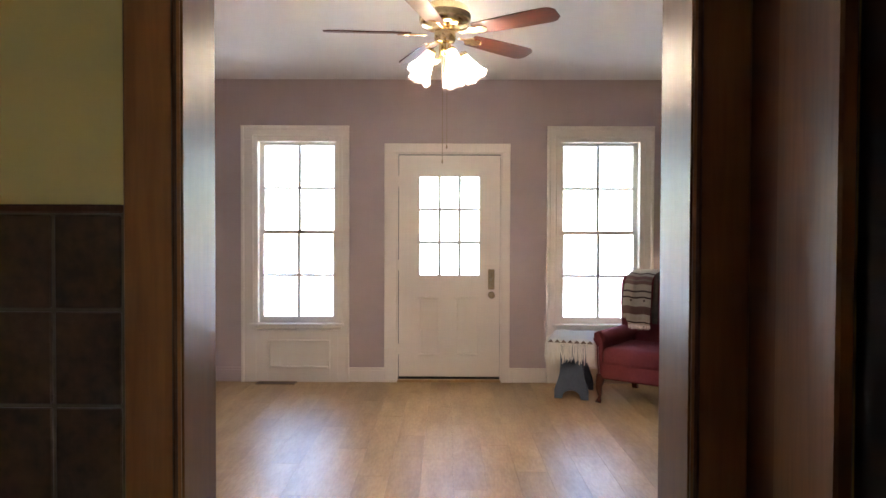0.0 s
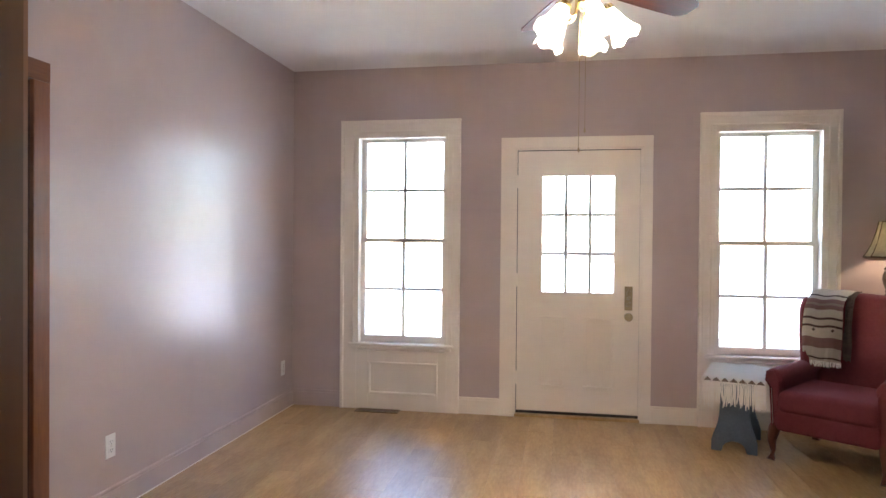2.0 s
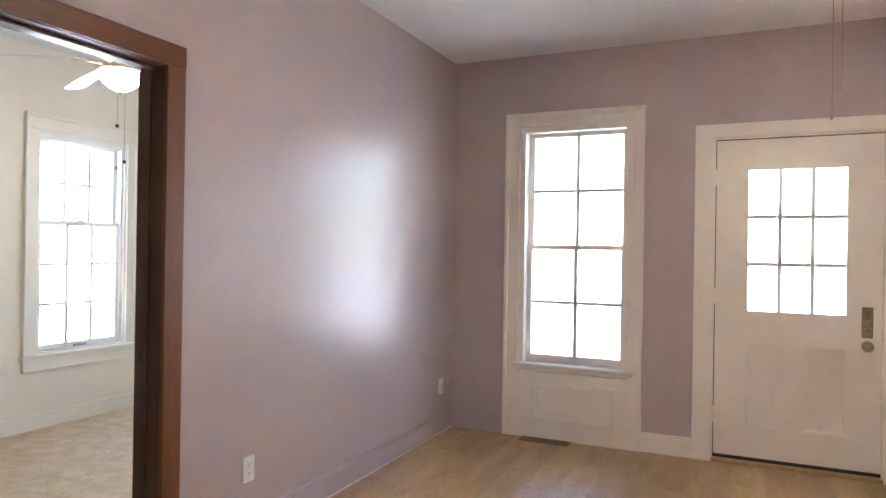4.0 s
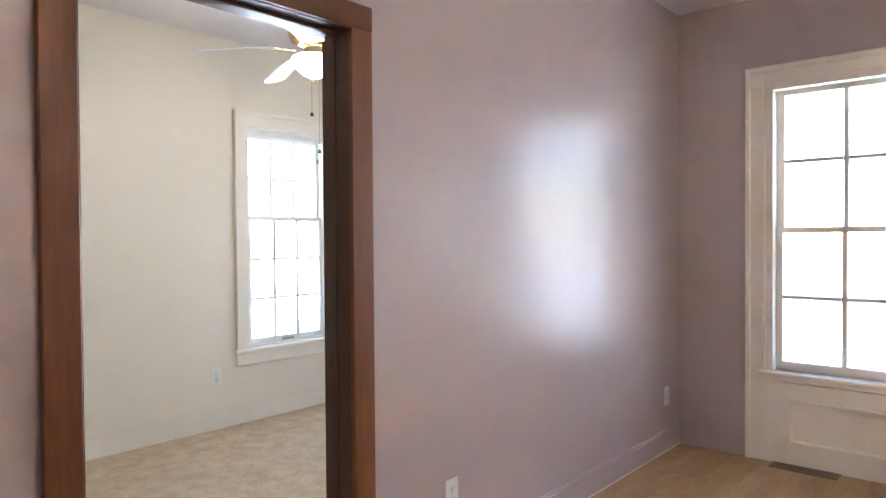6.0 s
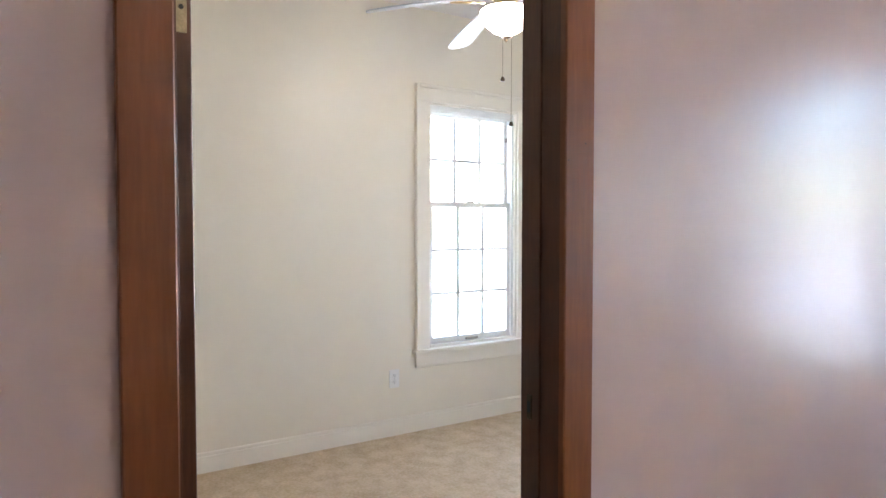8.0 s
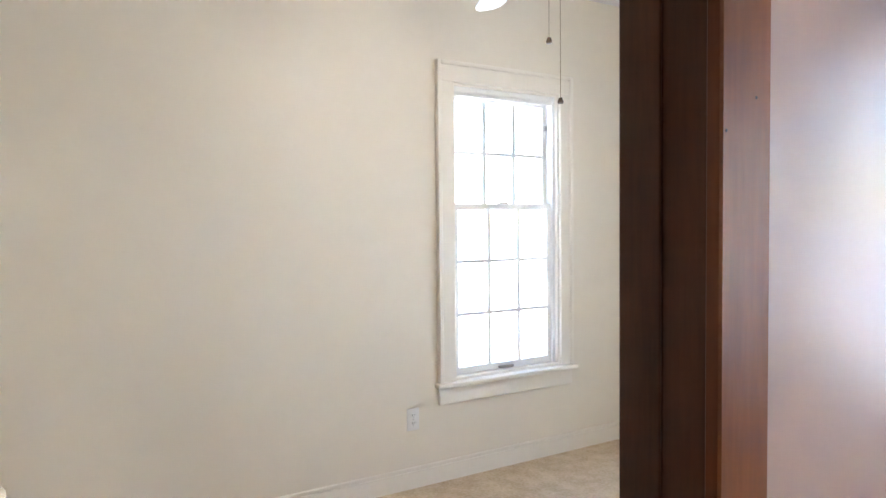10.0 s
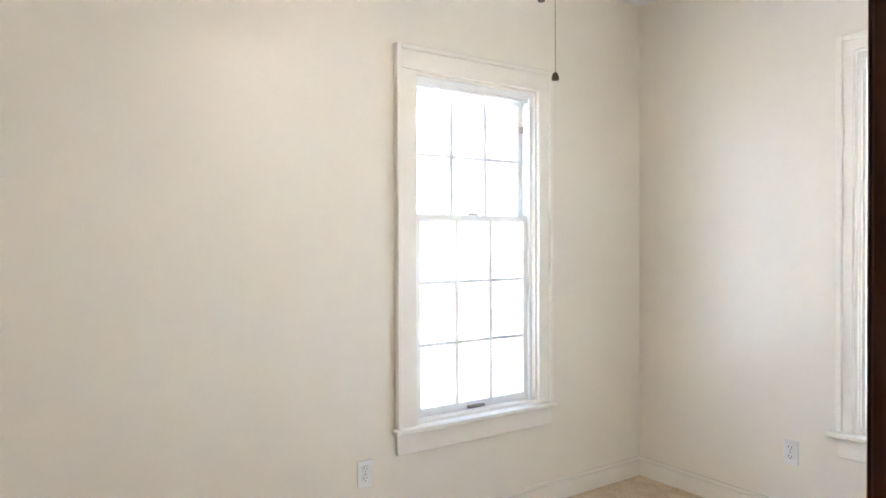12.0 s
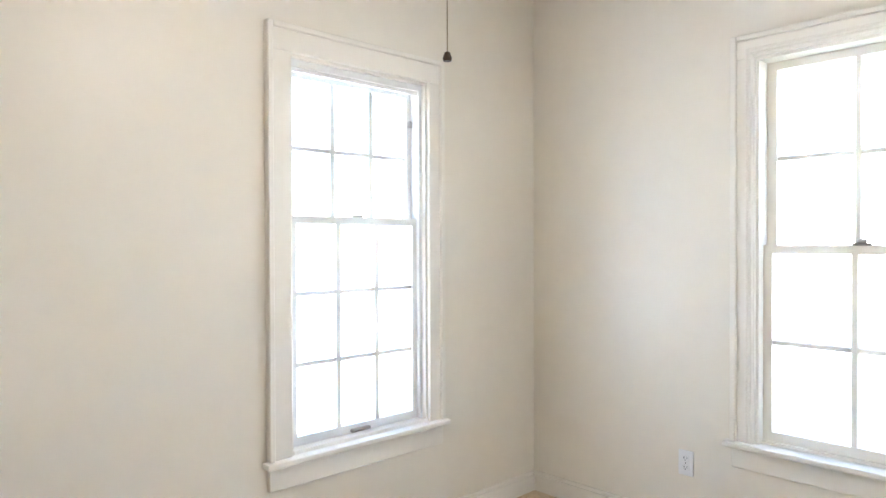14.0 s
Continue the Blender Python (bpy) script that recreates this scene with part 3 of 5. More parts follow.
# ---- the front door ----
def front_door():
    x0, x1, z0, z1 = DOOR
    f = thing("door_frame", "cream painted front door casing", "door frame", pose(0, FRONT, 0), kind="structure")
    jamb_liner(f, x0, x1, 0, z1, 0.16, TRIM, 0.010, sill=False)
    part("casing_side", box(-0.578, x0, -0.024, 0, 0, z1, 0.003), TRIM, f)
    part("casing_side", box(x1, 0.556, -0.024, 0, 0, z1, 0.003), TRIM, f)
    part("casing_head", box(-0.578, 0.556, -0.027, 0, z1, 2.158, 0.003), TRIM, f)
    part("plinth", box(-0.584, x0 + 0.004, -0.03, 0, 0, 0.022, 0.003), TRIM, f)
    part("plinth", box(x1 - 0.004, 0.562, -0.03, 0, 0, 0.022, 0.003), TRIM, f)
    part("door_stop", prism([(x0 + 0.01, 0), (x0 + 0.022, 0), (x0 + 0.022, z1 - 0.022), (x1 - 0.022, z1 - 0.022), (x1 - 0.022, 0), (x1 - 0.01, 0), (x1 - 0.01, z1 - 0.01), (x0 + 0.01, z1 - 0.01)], 0.062, 0.09), TRIM, f)
    part("threshold", box(x0, x1, -0.015, 0.16, -0.004, 0.020, 0.005), PLANK, f, "worn wooden threshold")

    # near-black strips paint in the shade of the gap round the leaf
    for q in ((x0 + 0.010, x0 + 0.017, 0.02, z1 - 0.010), (x1 - 0.017, x1 - 0.010, 0.02, z1 - 0.010), (x0 + 0.017, x1 - 0.017, z1 - 0.020, z1 - 0.010)):
        part("gap_shade", box(q[0], q[1], 0.034, 0.061, q[2], q[3]), SLOT, f, "near-black strip for the shade in the door gap")

    d = thing("door_1", "cream painted closed front door with nine glass lights", "door", pose(0, FRONT, 0), kind="structure")
    a, b, low, top = x0 + 0.016, x1 - 0.013, 0.046, z1 - 0.019
    y0, y1 = 0.016, 0.060
    gx0, gx1, gz0, gz1 = -0.262, 0.283, 0.968, 1.864
    panels = ((-0.262, -0.090, 0.240, 0.768), (0.076, 0.278, 0.240, 0.768))
    bm = bmesh.new()
    # stiles and rails round the glass and the two lower panels
    for q in ((a, gx0, low, top), (gx1 + 0.023, b, low, top), (gx0, gx1 + 0.023, gz1, top), (gx0, gx1 + 0.023, panels[0][3], gz0),
              (gx0, gx1 + 0.023, low, panels[0][2]), (panels[0][1], panels[1][0], panels[0][2], panels[0][3]), (panels[1][1], gx1 + 0.023, panels[0][2], panels[0][3])):
        add_box(bm, q[0], q[1], y0, y1, q[2], q[3])
    add_box(bm, gx1, gx1 + 0.023, y0, y1, gz0, gz1)
    part("leaf", bm, TRIM, d)
    for p in panels:
        part("panel", box(p[0], p[1], y0 + 0.024, y1 - 0.010, p[2], p[3]), TRIM, d)
        part("panel_moulding", box(p[0] - 0.016, p[1] + 0.016, y0 - 0.020, y0 + 0.021, p[3] - 0.014, p[3] + 0.004, 0.004), TRIM, d)
        part("panel_moulding", box(p[0] - 0.016, p[1] + 0.016, y0 - 0.022, y0 + 0.021, p[2] - 0.006, p[2] + 0.014, 0.004), TRIM, d)
        for x in (p[0], p[1] - 0.008):
            part("panel_moulding", box(x, x + 0.010, y0 - 0.010, y0 + 0.021, p[2] + 0.014, p[3] - 0.014, 0.003), TRIM, d)
    glazing = part("glazing_frame", prism([(gx0 - 0.02, gz0 - 0.02), (gx1 + 0.02, gz0 - 0.02), (gx1 + 0.02, gz0 + 0.004), (gx0 + 0.004, gz0 + 0.004), (gx0 + 0.004, gz1 + 0.014), (gx0 - 0.02, gz1 + 0.014)], y0 - 0.008, y0 + 0.006), TRIM, d)
    part("glazing_bead", prism([(gx1 + 0.02, gz0 + 0.004), (gx1 + 0.02, gz1 + 0.014), (gx0 + 0.004, gz1 + 0.014), (gx0 + 0.004, gz1 - 0.004), (gx1 - 0.004, gz1 - 0.004), (gx1 - 0.004, gz0 + 0.004)], y0 - 0.008, y0 + 0.006), TRIM, glazing)
    w, h = (gx1 - gx0) / 3, (gz1 - gz0) / 3
    for i in (1, 2):
        part("muntin", muntin_bar(True, gx0 + w * i, 0.029, y0 + 0.004, y1 - 0.004, gz0, gz1), TRIM, glazing)
    for j in (1, 2):
        for i in range(3):
            u, v = gx0 + w * i + (0.0145 if i else 0), gx0 + w * (i + 1) - (0.0145 if i < 2 else 0)
            part("muntin", muntin_bar(False, gz0 + h * j, 0.027, y0 + 0.006, y1 - 0.006, u, v), TRIM, glazing)
    for i in range(3):
        for j in range(3):
            p = part("pane", box(gx0 + w * i, gx0 + w * (i + 1), 0.036, 0.040, gz0 + h * j, gz0 + h * (j + 1)), GLASS, glazing)
            p.visible_shadow = False
    # near-black strip stands for the shade in the gap below the leaf
    part("sill_gap_shade", box(a, b, y0 + 0.014, y1 - 0.004, 0.019, 0.047), SLOT, d, "near-black strip for the shade under the door")
    lock = part("lock_plate", box(0.362, 0.420, y0 - 0.008, y0 + 0.001, 0.842, 1.024, 0.003), BRASS_AGED, d, "aged brass lock plate")
    part("thumb_turn", box(0.383, 0.399, y0 - 0.026, y0 - 0.006, 0.955, 0.995, 0.004), BRASS_AGED, lock)
    part("keyhole_cover", box(0.384, 0.398, y0 - 0.014, y0 - 0.006, 0.875, 0.905, 0.003), BRASS_AGED, lock)
    for z, r in ((0.975, 0.016), (0.935, 0.012), (0.888, 0.015)):
        part("scroll", tube([(0.391 + r * math.cos(u) * 1.1, y0 - 0.009, z + r * math.sin(u + 0.5)) for u in [2 * math.pi * q / 12 for q in range(11)]], 0.0035, 6), STEEL, lock)
    part("knob_rosette", lathe([(0.004, 0), (0.031, 0), (0.031, 0.003), (0.026, 0.006), (0.004, 0.006)], 24), STEEL, d, "worn round rosette", True, pose(0.391, y0, 0.793, 90, 0, 0))
    knob = part("door_knob", lathe([(0.004, 0), (0.022, 0), (0.024, 0.004), (0.010, 0.008), (0.009, 0.022), (0.026, 0.032), (0.031, 0.044), (0.026, 0.056), (0.010, 0.062)], 20), BRASS_AGED, d, "dull brass and glass knob", True)
    knob.matrix_basis = pose(0.391, y0, 0.793, 90, 0, 0)
    for z in (0.30, 1.06, 1.82):
        part("hinge", lathe([(0.007, -0.05), (0.007, 0.05)], 10, centre=(a - 0.006, y0 - 0.006, z)), TRIM, d, "painted hinge knuckle")
    return d


front_door()


# ---- dark wood doorways ----
def doorway(name, label, m, x0, x1, z1, depth, casing=0.095, thick=0.02, stops=True, floor=0.0, both=True, jamb_mat=None, case_mat=None, slim=False):
    """A wooden door lining with casings on both faces. Local: x along the wall, y into it."""
    d = thing(name, label, "door frame", m, kind="structure")
    t, jm, cm = 0.018, jamb_mat or WOOD, case_mat or WOOD_CASE
    bev, wide = (0.0004, casing) if slim else (0.002, casing)
    part("jamb", box(x0 - 0.001, x0 + t, -thick * 0.5, depth + thick * 0.5, floor, z1, bev), jm, d, "dark varnished jamb")
    part("jamb", box(x1 - t, x1 + 0.001, -thick * 0.5, depth + (0.002 if slim else thick * 0.5), floor, z1, bev), jm, d, "dark varnished jamb")
    part("head_jamb", box(x0 + t, x1 - t, -thick * 0.5, depth + thick * 0.5, z1 - t, z1 + 0.001, 0.002), WOOD, d, "dark varnished head jamb")
    if stops:
        s0, s1 = depth * 0.30, depth * 0.66
        part("door_stop", box(x0 + t, x0 + t + 0.012, s0, s1, floor, z1 - t, bev), WOOD, d)
        r0, r1, rt = (0.063, depth + 0.010, 0.004) if slim else (s0, s1, 0.012)
        part("door_stop", box(x1 - t - rt, x1 - t, r0, r1, floor, z1 - t - 0.012, 0.003), WOOD, d)
        part("door_stop", box(x0 + t + 0.012, x1 - t - 0.012, s0, s1, z1 - t - 0.012, z1 - t, 0.003), WOOD, d)
    for y0, y1 in (((-thick, 0), (depth, depth + thick)) if both else ((-thick, 0),)):
        part("casing_side", box(x0 - casing, x0 + t - 0.003, y0, y1, 0, z1 - t + 0.003, 0.003), cm, d)
        part("casing_side", box(x1 + (0.003 if slim and y0 > 0 else -0.022 if slim else 0.003 - t), x1 + wide, y0, y1, 0, z1 - t + 0.003, 0.003), cm, d)
        part("casing_head", box(x0 - casing, x1 + wide, y0 - (0.002 if y0 < 0 else 0), y1 + (0.002 if y0 >= 0 else 0), z1 - t + 0.003, z1 + casing, 0.003), WOOD_HEAD, d)
    return d


# from the kitchen: faces the kitchen at y 0.98
entry = doorway("doorway_kitchen", "dark varnished wooden doorway between kitchen and lavender room", pose(0, 0.98, 0), ENTRY[0], ENTRY[1], ENTRY[3], BACK - 0.98, 0.075, 0.016, stops=False, jamb_mat=WOOD_JAMB, case_mat=WOOD_KITCHEN)
for x in (ENTRY[0] + 0.004, ENTRY[1] - 0.012):
    part("casing_bead", box(x, x + 0.008, -0.022, -0.015, 0, ENTRY[3], 0.003), WOOD, entry)
# bedroom doorway: local x runs along +y, local y runs to -x
bed = doorway("doorway_bedroom", "brown varnished wooden doorway into the bedroom", pose(LEFT, 0, 0, 0, 0, 90), BED_DOOR[0], BED_DOOR[1], BED_DOOR[3], LEFT - BED_E, 0.070, 0.022, slim=True)
door_2 = thing("door_2", "brown varnished wooden bedroom door standing open into the bedroom", "door", pose(-2.429, 2.371, 0.016), kind="structure")
part("leaf", box(-0.80, 0.0, -0.0105, 0.044, 0.0, 1.985, 0.002), WOOD, door_2)
for a, b, c, d in ((-0.70, -0.45, 0.15, 0.80), (-0.35, -0.10, 0.15, 0.80), (-0.70, -0.45, 0.95, 1.85), (-0.35, -0.10, 0.95, 1.85)):
    part("raised_panel", box(a, b, 0.042, 0.052, c, d, 0.006), WOOD, door_2)
for z in (0.25, 1.720):
    leaf = part("hinge_leaf", box(-0.001, 0.002, 0.004, 0.036, z - 0.046, z + 0.046, 0.001), BRASS_AGED, door_2, "aged metal hinge leaf with near-black screw holes")
    for k, y in ((-0.030, 0.012), (0.0, 0.026), (0.030, 0.016)):
        # near-black discs stand for the shade in the leaf's screw holes
        part("screw", lathe([(0.0045, 0.0), (0.0045, 0.0032)], 10), SLOT, leaf, m=pose(0, y, z + k, 0, 90, 0))
knob = part("door_knob", lathe([(0.004, 0), (0.026, 0), (0.026, 0.005), (0.010, 0.010), (0.010, 0.030), (0.026, 0.040), (0.028, 0.052), (0.018, 0.062), (0.004, 0.064)], 20), BRASS_AGED, door_2, "aged brass knob", True, pose(-0.74, 0.044, 0.90, -90, 0, 0))
strike = part("strike_plate", box(BED_DOOR[1] - 0.0245, BED_DOOR[1] - 0.021, 0.090, 0.108, 0.868, 0.928, 0.001), BRONZE, bed, "dark worn strike plate")
part("latch_hole", box(BED_DOOR[1] - 0.0255, BED_DOOR[1] - 0.023, 0.094, 0.104, 0.885, 0.912), SLOT, strike)
for u, z in ((3.200, 1.491), (3.254, 1.532)):
    part("nail_head", lathe([(0.0005, 0.0), (0.0019, 0.0), (0.0019, 0.0008), (0.0005, 0.0010)], 8), SLOT, bed, m=pose(u, -0.0218, z, 90, 0, 0))
# doorway to the green room: local x runs along -y, local y runs to +x
green = doorway("doorway_green_room", "brown varnished wooden doorway to the green room", pose(RIGHT, 0, 0, 0, 0, -90), -GREEN_DOOR[1], -GREEN_DOOR[0], GREEN_DOOR[3], 0.12, 0.082, 0.020, stops=False, jamb_mat=WOOD_LIGHT, case_mat=WOOD_LIGHT)
part("threshold", box(-GREEN_DOOR[1] + 0.02, -GREEN_DOOR[0] - 0.02, 0.075, 0.125, -0.004, 0.010, 0.004), STEEL, green, "worn metal carpet strip")

# ---- baseboards ----
def baseboard(name, normal, face, a0, a1, sign, h, mat, label, cap=True):
    """sign: which way it stands out of the face."""
    b = thing(name, label, "baseboard", kind="structure")
    for t, z0, z1, bev in ((0.016, 0.0, h - 0.022, 0.0), (0.012, h - 0.022, h, 0.004)):
        u, v = sorted((face, face + sign * t))
        bm = box(a0, a1, u, v, z0, z1, bev) if normal == "y" else box(u, v, a0, a1, z0, z1, bev)
        part("board" if z0 == 0 else "cap", bm, mat, b)
    return b


LAV_BASE = LAVENDER
baseboard("baseboard_front", "y", FRONT, -0.899, -0.578, -1, 0.13, TRIM, "cream painted baseboard")
baseboard("baseboard_front", "y", FRONT, 0.556, 0.891, -1, 0.13, TRIM, "cream painted baseboard")
baseboard("baseboard_front", "y", FRONT, 1.841, RIGHT, -1, 0.13, TRIM, "cream painted baseboard")
baseboard("baseboard_front", "y", FRONT, LEFT, -1.866, -1, 0.13, LAV_BASE, "lavender painted baseboard")
baseboard("baseboard_left", "x", LEFT, BED_DOOR[1] + 0.070, FRONT - 0.016, 1, 0.13, LAV_BASE, "lavender painted baseboard")
baseboard("baseboard_left", "x", LEFT, BACK, BED_DOOR[0] - 0.070, 1, 0.13, LAV_BASE, "lavender painted baseboard")
baseboard("baseboard_right", "x", RIGHT, GREEN_DOOR[1] + 0.082, FRONT - 0.016, -1, 0.13, LAV_BASE, "lavender painted baseboard")
baseboard("baseboard_right", "x", RIGHT, BACK, GREEN_DOOR[0] - 0.082, -1, 0.13, LAV_BASE, "lavender painted baseboard")
baseboard("baseboard_bedroom", "x", BED_W, BED_S, FRONT - 0.016, 1, 0.128, TRIM_BED, "warm white bedroom baseboard")
baseboard("baseboard_bedroom", "y", FRONT, BED_W, BED_E, -1, 0.128, TRIM_BED, "warm white bedroom baseboard")
baseboard("baseboard_bedroom", "y", BED_S, BED_W + 0.016, BED_E, 1, 0.128, TRIM_BED, "warm white bedroom baseboard")
# caulk line at the foot of the left wall
structure("trim_shoe", box(LEFT + 0.016, LEFT + 0.021, BED_DOOR[1] + 0.070, FRONT - 0.02, 0, 0.005), TRIM, "pale caulk line along the baseboard", "trim")


# ---- ceiling fans ----
def blade_mesh(r0, r1, w0, w1, t, droop=0.0):
    """A paddle blade along +x with a rounded tip."""
    outline = []
    steps = 10
    for i in range(steps + 1):
        f = i / steps
        outline.append((r0 + (r1 - 0.05 - r0) * f, w0 / 2 + (w1 - w0) / 2 * math.sin(f * math.pi / 2)))
    tip = [(r1 - 0.022, w1 / 2 * 0.86), (r1, w1 / 2 * 0.50), (r1, -w1 / 2 * 0.50), (r1 - 0.022, -w1 / 2 * 0.86)]
    pts = outline + tip + [(x, -y) for x, y in outline[::-1]]
    bm = bmesh.new()
    low = [bm.verts.new((x, y, -t / 2 - droop * ((x - r0) / (r1 - r0)) ** 1.5)) for x, y in pts]
    high = [bm.verts.new((x, y, t / 2 - droop * ((x - r0) / (r1 - r0)) ** 1.5)) for x, y in pts]
    k = len(pts)
    for i in range(steps + 2):
        a, b = i, i + 1
        c, d = k - 1 - i, k - 2 - i
        bm.faces.new((low[a], low[c], low[d], low[b]))
        bm.faces.new((high[a], high[b], high[d], high[c]))
    for i in range(k):
        j = (i + 1) % k
        bm.faces.new((low[i], low[j], high[j], high[i]))
    return bm


def fan_body(f, z_top, z_blade, blade_mat, angles, r1, pitch, droop, w1):
    """Canopy, motor housing and five blades on brackets. z_top is the ceiling."""
    h = z_top - z_blade
    part("canopy", lathe([(0.02, h), (0.078, h), (0.080, h - 0.012), (0.066, h - 0.038), (0.030, h - 0.052), (0.018, h - 0.060)], 32), BRASS, f, smooth=True)
    part("downrod", lathe([(0.014, h - 0.055), (0.014, 0.140)], 16), BRASS, f, smooth=True)
    motor = part("motor_housing", lathe([(0.03, 0.170), (0.085, 0.164), (0.125, 0.140), (0.138, 0.110), (0.138, 0.062), (0.126, 0.040), (0.085, 0.022), (0.06, 0.010), (0.02, 0.008)], 40), BRASS, f, smooth=True)
    part("motor_band", lathe([(0.1385, 0.070), (0.142, 0.074), (0.142, 0.100), (0.1385, 0.104)], 40), BRASS_AGED, motor, "embossed band", True)
    for a in angles:
        blade = part("blade", blade_mesh(0.185, r1, 0.105, w1, 0.006, droop), blade_mat, f, m=pose(0, 0, 0, 0, 0, a) @ pose(0, 0, 0, pitch, 0, 0))
        bm = prism([(0.10, 0.010), (0.140, 0.008), (0.160, 0.026), (0.182, 0.036), (0.200, 0.024), (0.222, 0.036), (0.246, 0.026), (0.262, 0.0), (0.246, -0.026), (0.222, -0.036), (0.200, -0.024), (0.182, -0.036), (0.160, -0.026), (0.140, -0.008), (0.10, -0.010)], -0.012, -0.004, "z", 0.002, 1)
        arm = part("blade_bracket", bm, BRASS, blade, "cast brass blade bracket")
    return motor


def tulip(parent, m):
    """A fluted tulip glass shade that opens downwards along -z, with a scalloped rim."""
    bm = bmesh.new()
    n, prof = 36, [(0.020, 0.0), (0.025, -0.010), (0.031, -0.034), (0.037, -0.066), (0.044, -0.094), (0.051, -0.114), (0.058, -0.128)]
    rings = []
    for k, (r, z) in enumerate(prof):
        f = k / (len(prof) - 1)
        rings.append([bm.verts.new(((r * (1 + 0.05 * f * math.cos(5 * a))) * math.cos(a), (r * (1 + 0.05 * f * math.cos(5 * a))) * math.sin(a), z + 0.009 * f ** 3 * math.cos(5 * a))) for a in (2 * math.pi * i / n for i in range(n))])
    for a, b in zip(rings, rings[1:]):
        for i in range(n):
            bm.faces.new((a[i], a[(i + 1) % n], b[(i + 1) % n], b[i]))
    bmesh.ops.solidify(bm, geom=bm.faces[:], thickness=0.003)
    shade = part("glass_shade", bm, LIT_GLASS, parent, "lit fluted tulip glass shade", True, m)
    lace = []
    for i in range(61):
        a, low = 2 * math.pi * i / 60, i % 2
        r = (0.0585 + 0.004 * low) * (1 + 0.05 * math.cos(5 * a))
        lace.append((r * math.cos(a), r * math.sin(a), -0.127 - 0.015 * low + 0.009 * math.cos(5 * a)))
    rim = part("lace_rim", tube(lace, 0.0016, 5), ETCHED, shade, "etched lace rim of the shade")
    part("rim_bead", tube([(x * 1.03, y * 1.03, z - 0.016 + 0.015 * (i % 2)) for i, (x, y, z) in enumerate(lace)], 0.0018, 5), ETCHED, rim)
    part("bulb", lathe([(0.008, -0.03), (0.012, -0.05), (0.024, -0.08), (0.026, -0.10), (0.018, -0.122), (0.004, -0.130)], 16), BULB, shade, smooth=True)
    return shade


def lavender_fan():
    zb = 2.437
    f = thing("ceiling_fan", "brass ceiling fan with cherry blades and lit tulip shades", "ceiling fan", pose(-0.03, 3.60, zb))
    fan_body(f, H, zb, BLADE_RED, [40 + 72 * k for k in range(5)], 0.66, -13, 0.0, 0.135)
    part("switch_housing", lathe([(0.02, 0.012), (0.058, 0.008), (0.060, -0.030), (0.052, -0.048), (0.030, -0.058), (0.022, -0.075), (0.028, -0.090), (0.020, -0.110), (0.006, -0.122)], 32), BRASS, f, smooth=True)
    for k in range(5):
        a = radians(2 + 72 * k)
        c, s = math.cos(a), math.sin(a)
        pts = [(0.03 * c, 0.03 * s, -0.060)] + [((0.062 + 0.030 * math.cos(u)) * c, (0.062 + 0.030 * math.cos(u)) * s, -0.108 + 0.046 * math.sin(u)) for u in [radians(200 + 20 * q) for q in range(9)]] + [(0.094 * c, 0.094 * s, -0.096)]
        arm = part("light_arm", tube(pts, 0.0065, 8), BRASS, f, "curved brass light arm", True)
        tilt = pose(0.098 * c, 0.098 * s, -0.118, 0, 0, math.degrees(a)) @ pose(0, 0, 0, 0, -34, 0)
        part("socket_cup", lathe([(0.010, 0.020), (0.026, 0.012), (0.030, -0.006), (0.026, -0.010)], 20), BRASS, arm, smooth=True, m=tilt)
        tulip(f, tilt)
    for dx, dy, ln in ((-0.012, -0.02, 0.60), (0.012, -0.022, 0.52)):
        chain = part("pull_chain", tube([(dx, dy, -0.10), (dx, dy, -0.10 - ln)], 0.0014, 6), BRASS_AGED, f, "thin brass pull chain")
        part("pull_bob", lathe([(0.001, 0.012), (0.004, 0.006), (0.005, -0.004), (0.002, -0.010)], 10, centre=(dx, dy, -0.10 - ln)), BRASS_AGED, chain)
    return f


lavender_fan()


def bedroom_fan():
    zb = 2.376
    f = thing("ceiling_fan", "brass ceiling fan with white blades and a lit glass bowl", "ceiling fan", pose(-3.60, 4.09, zb))
    fan_body(f, H - 0.015, zb, BLADE_WHITE, [167 + 72 * k for k in range(5)], 0.645, -13, 0.055, 0.14)
    part("switch_housing", lathe([(0.02, 0.012), (0.055, 0.008), (0.058, -0.026), (0.090, -0.034), (0.092, -0.040)], 32), BRASS, f, smooth=True)
    bowl = part("glass_bowl", lathe([(0.05, -0.036), (0.112, -0.040), (0.122, -0.048), (0.118, -0.072), (0.099, -0.106), (0.063, -0.138), (0.022, -0.155), (0.006, -0.157)], 40), BOWL, f, "lit frosted glass bowl", True)
    part("finial", lathe([(0.004, -0.155), (0.020, -0.158), (0.022, -0.164), (0.009, -0.170), (0.010, -0.179), (0.003, -0.187)], 16), BRASS_AGED, bowl, smooth=True)
    for dx, dy, ln in ((0.010, -0.028, 0.199), (0.004, 0.028, 0.399)):
        chain = part("pull_chain", tube([(dx, dy, -0.150), (dx, dy, -0.162 - ln)], 0.0014, 6), BRASS_AGED, f, "thin pull chain")
        part("pull_bob", lathe([(0.002, 0.012), (0.006, 0.010), (0.011, -0.004), (0.009, -0.010)], 12, centre=(dx, dy, -0.162 - ln)), BRONZE, chain)
    return f


bedroom_fan()


# ---- the wing chair, its throw, the stool and the lamp ----
CHAIR = pose(1.655, 5.335, 0, 0, 0, -37)


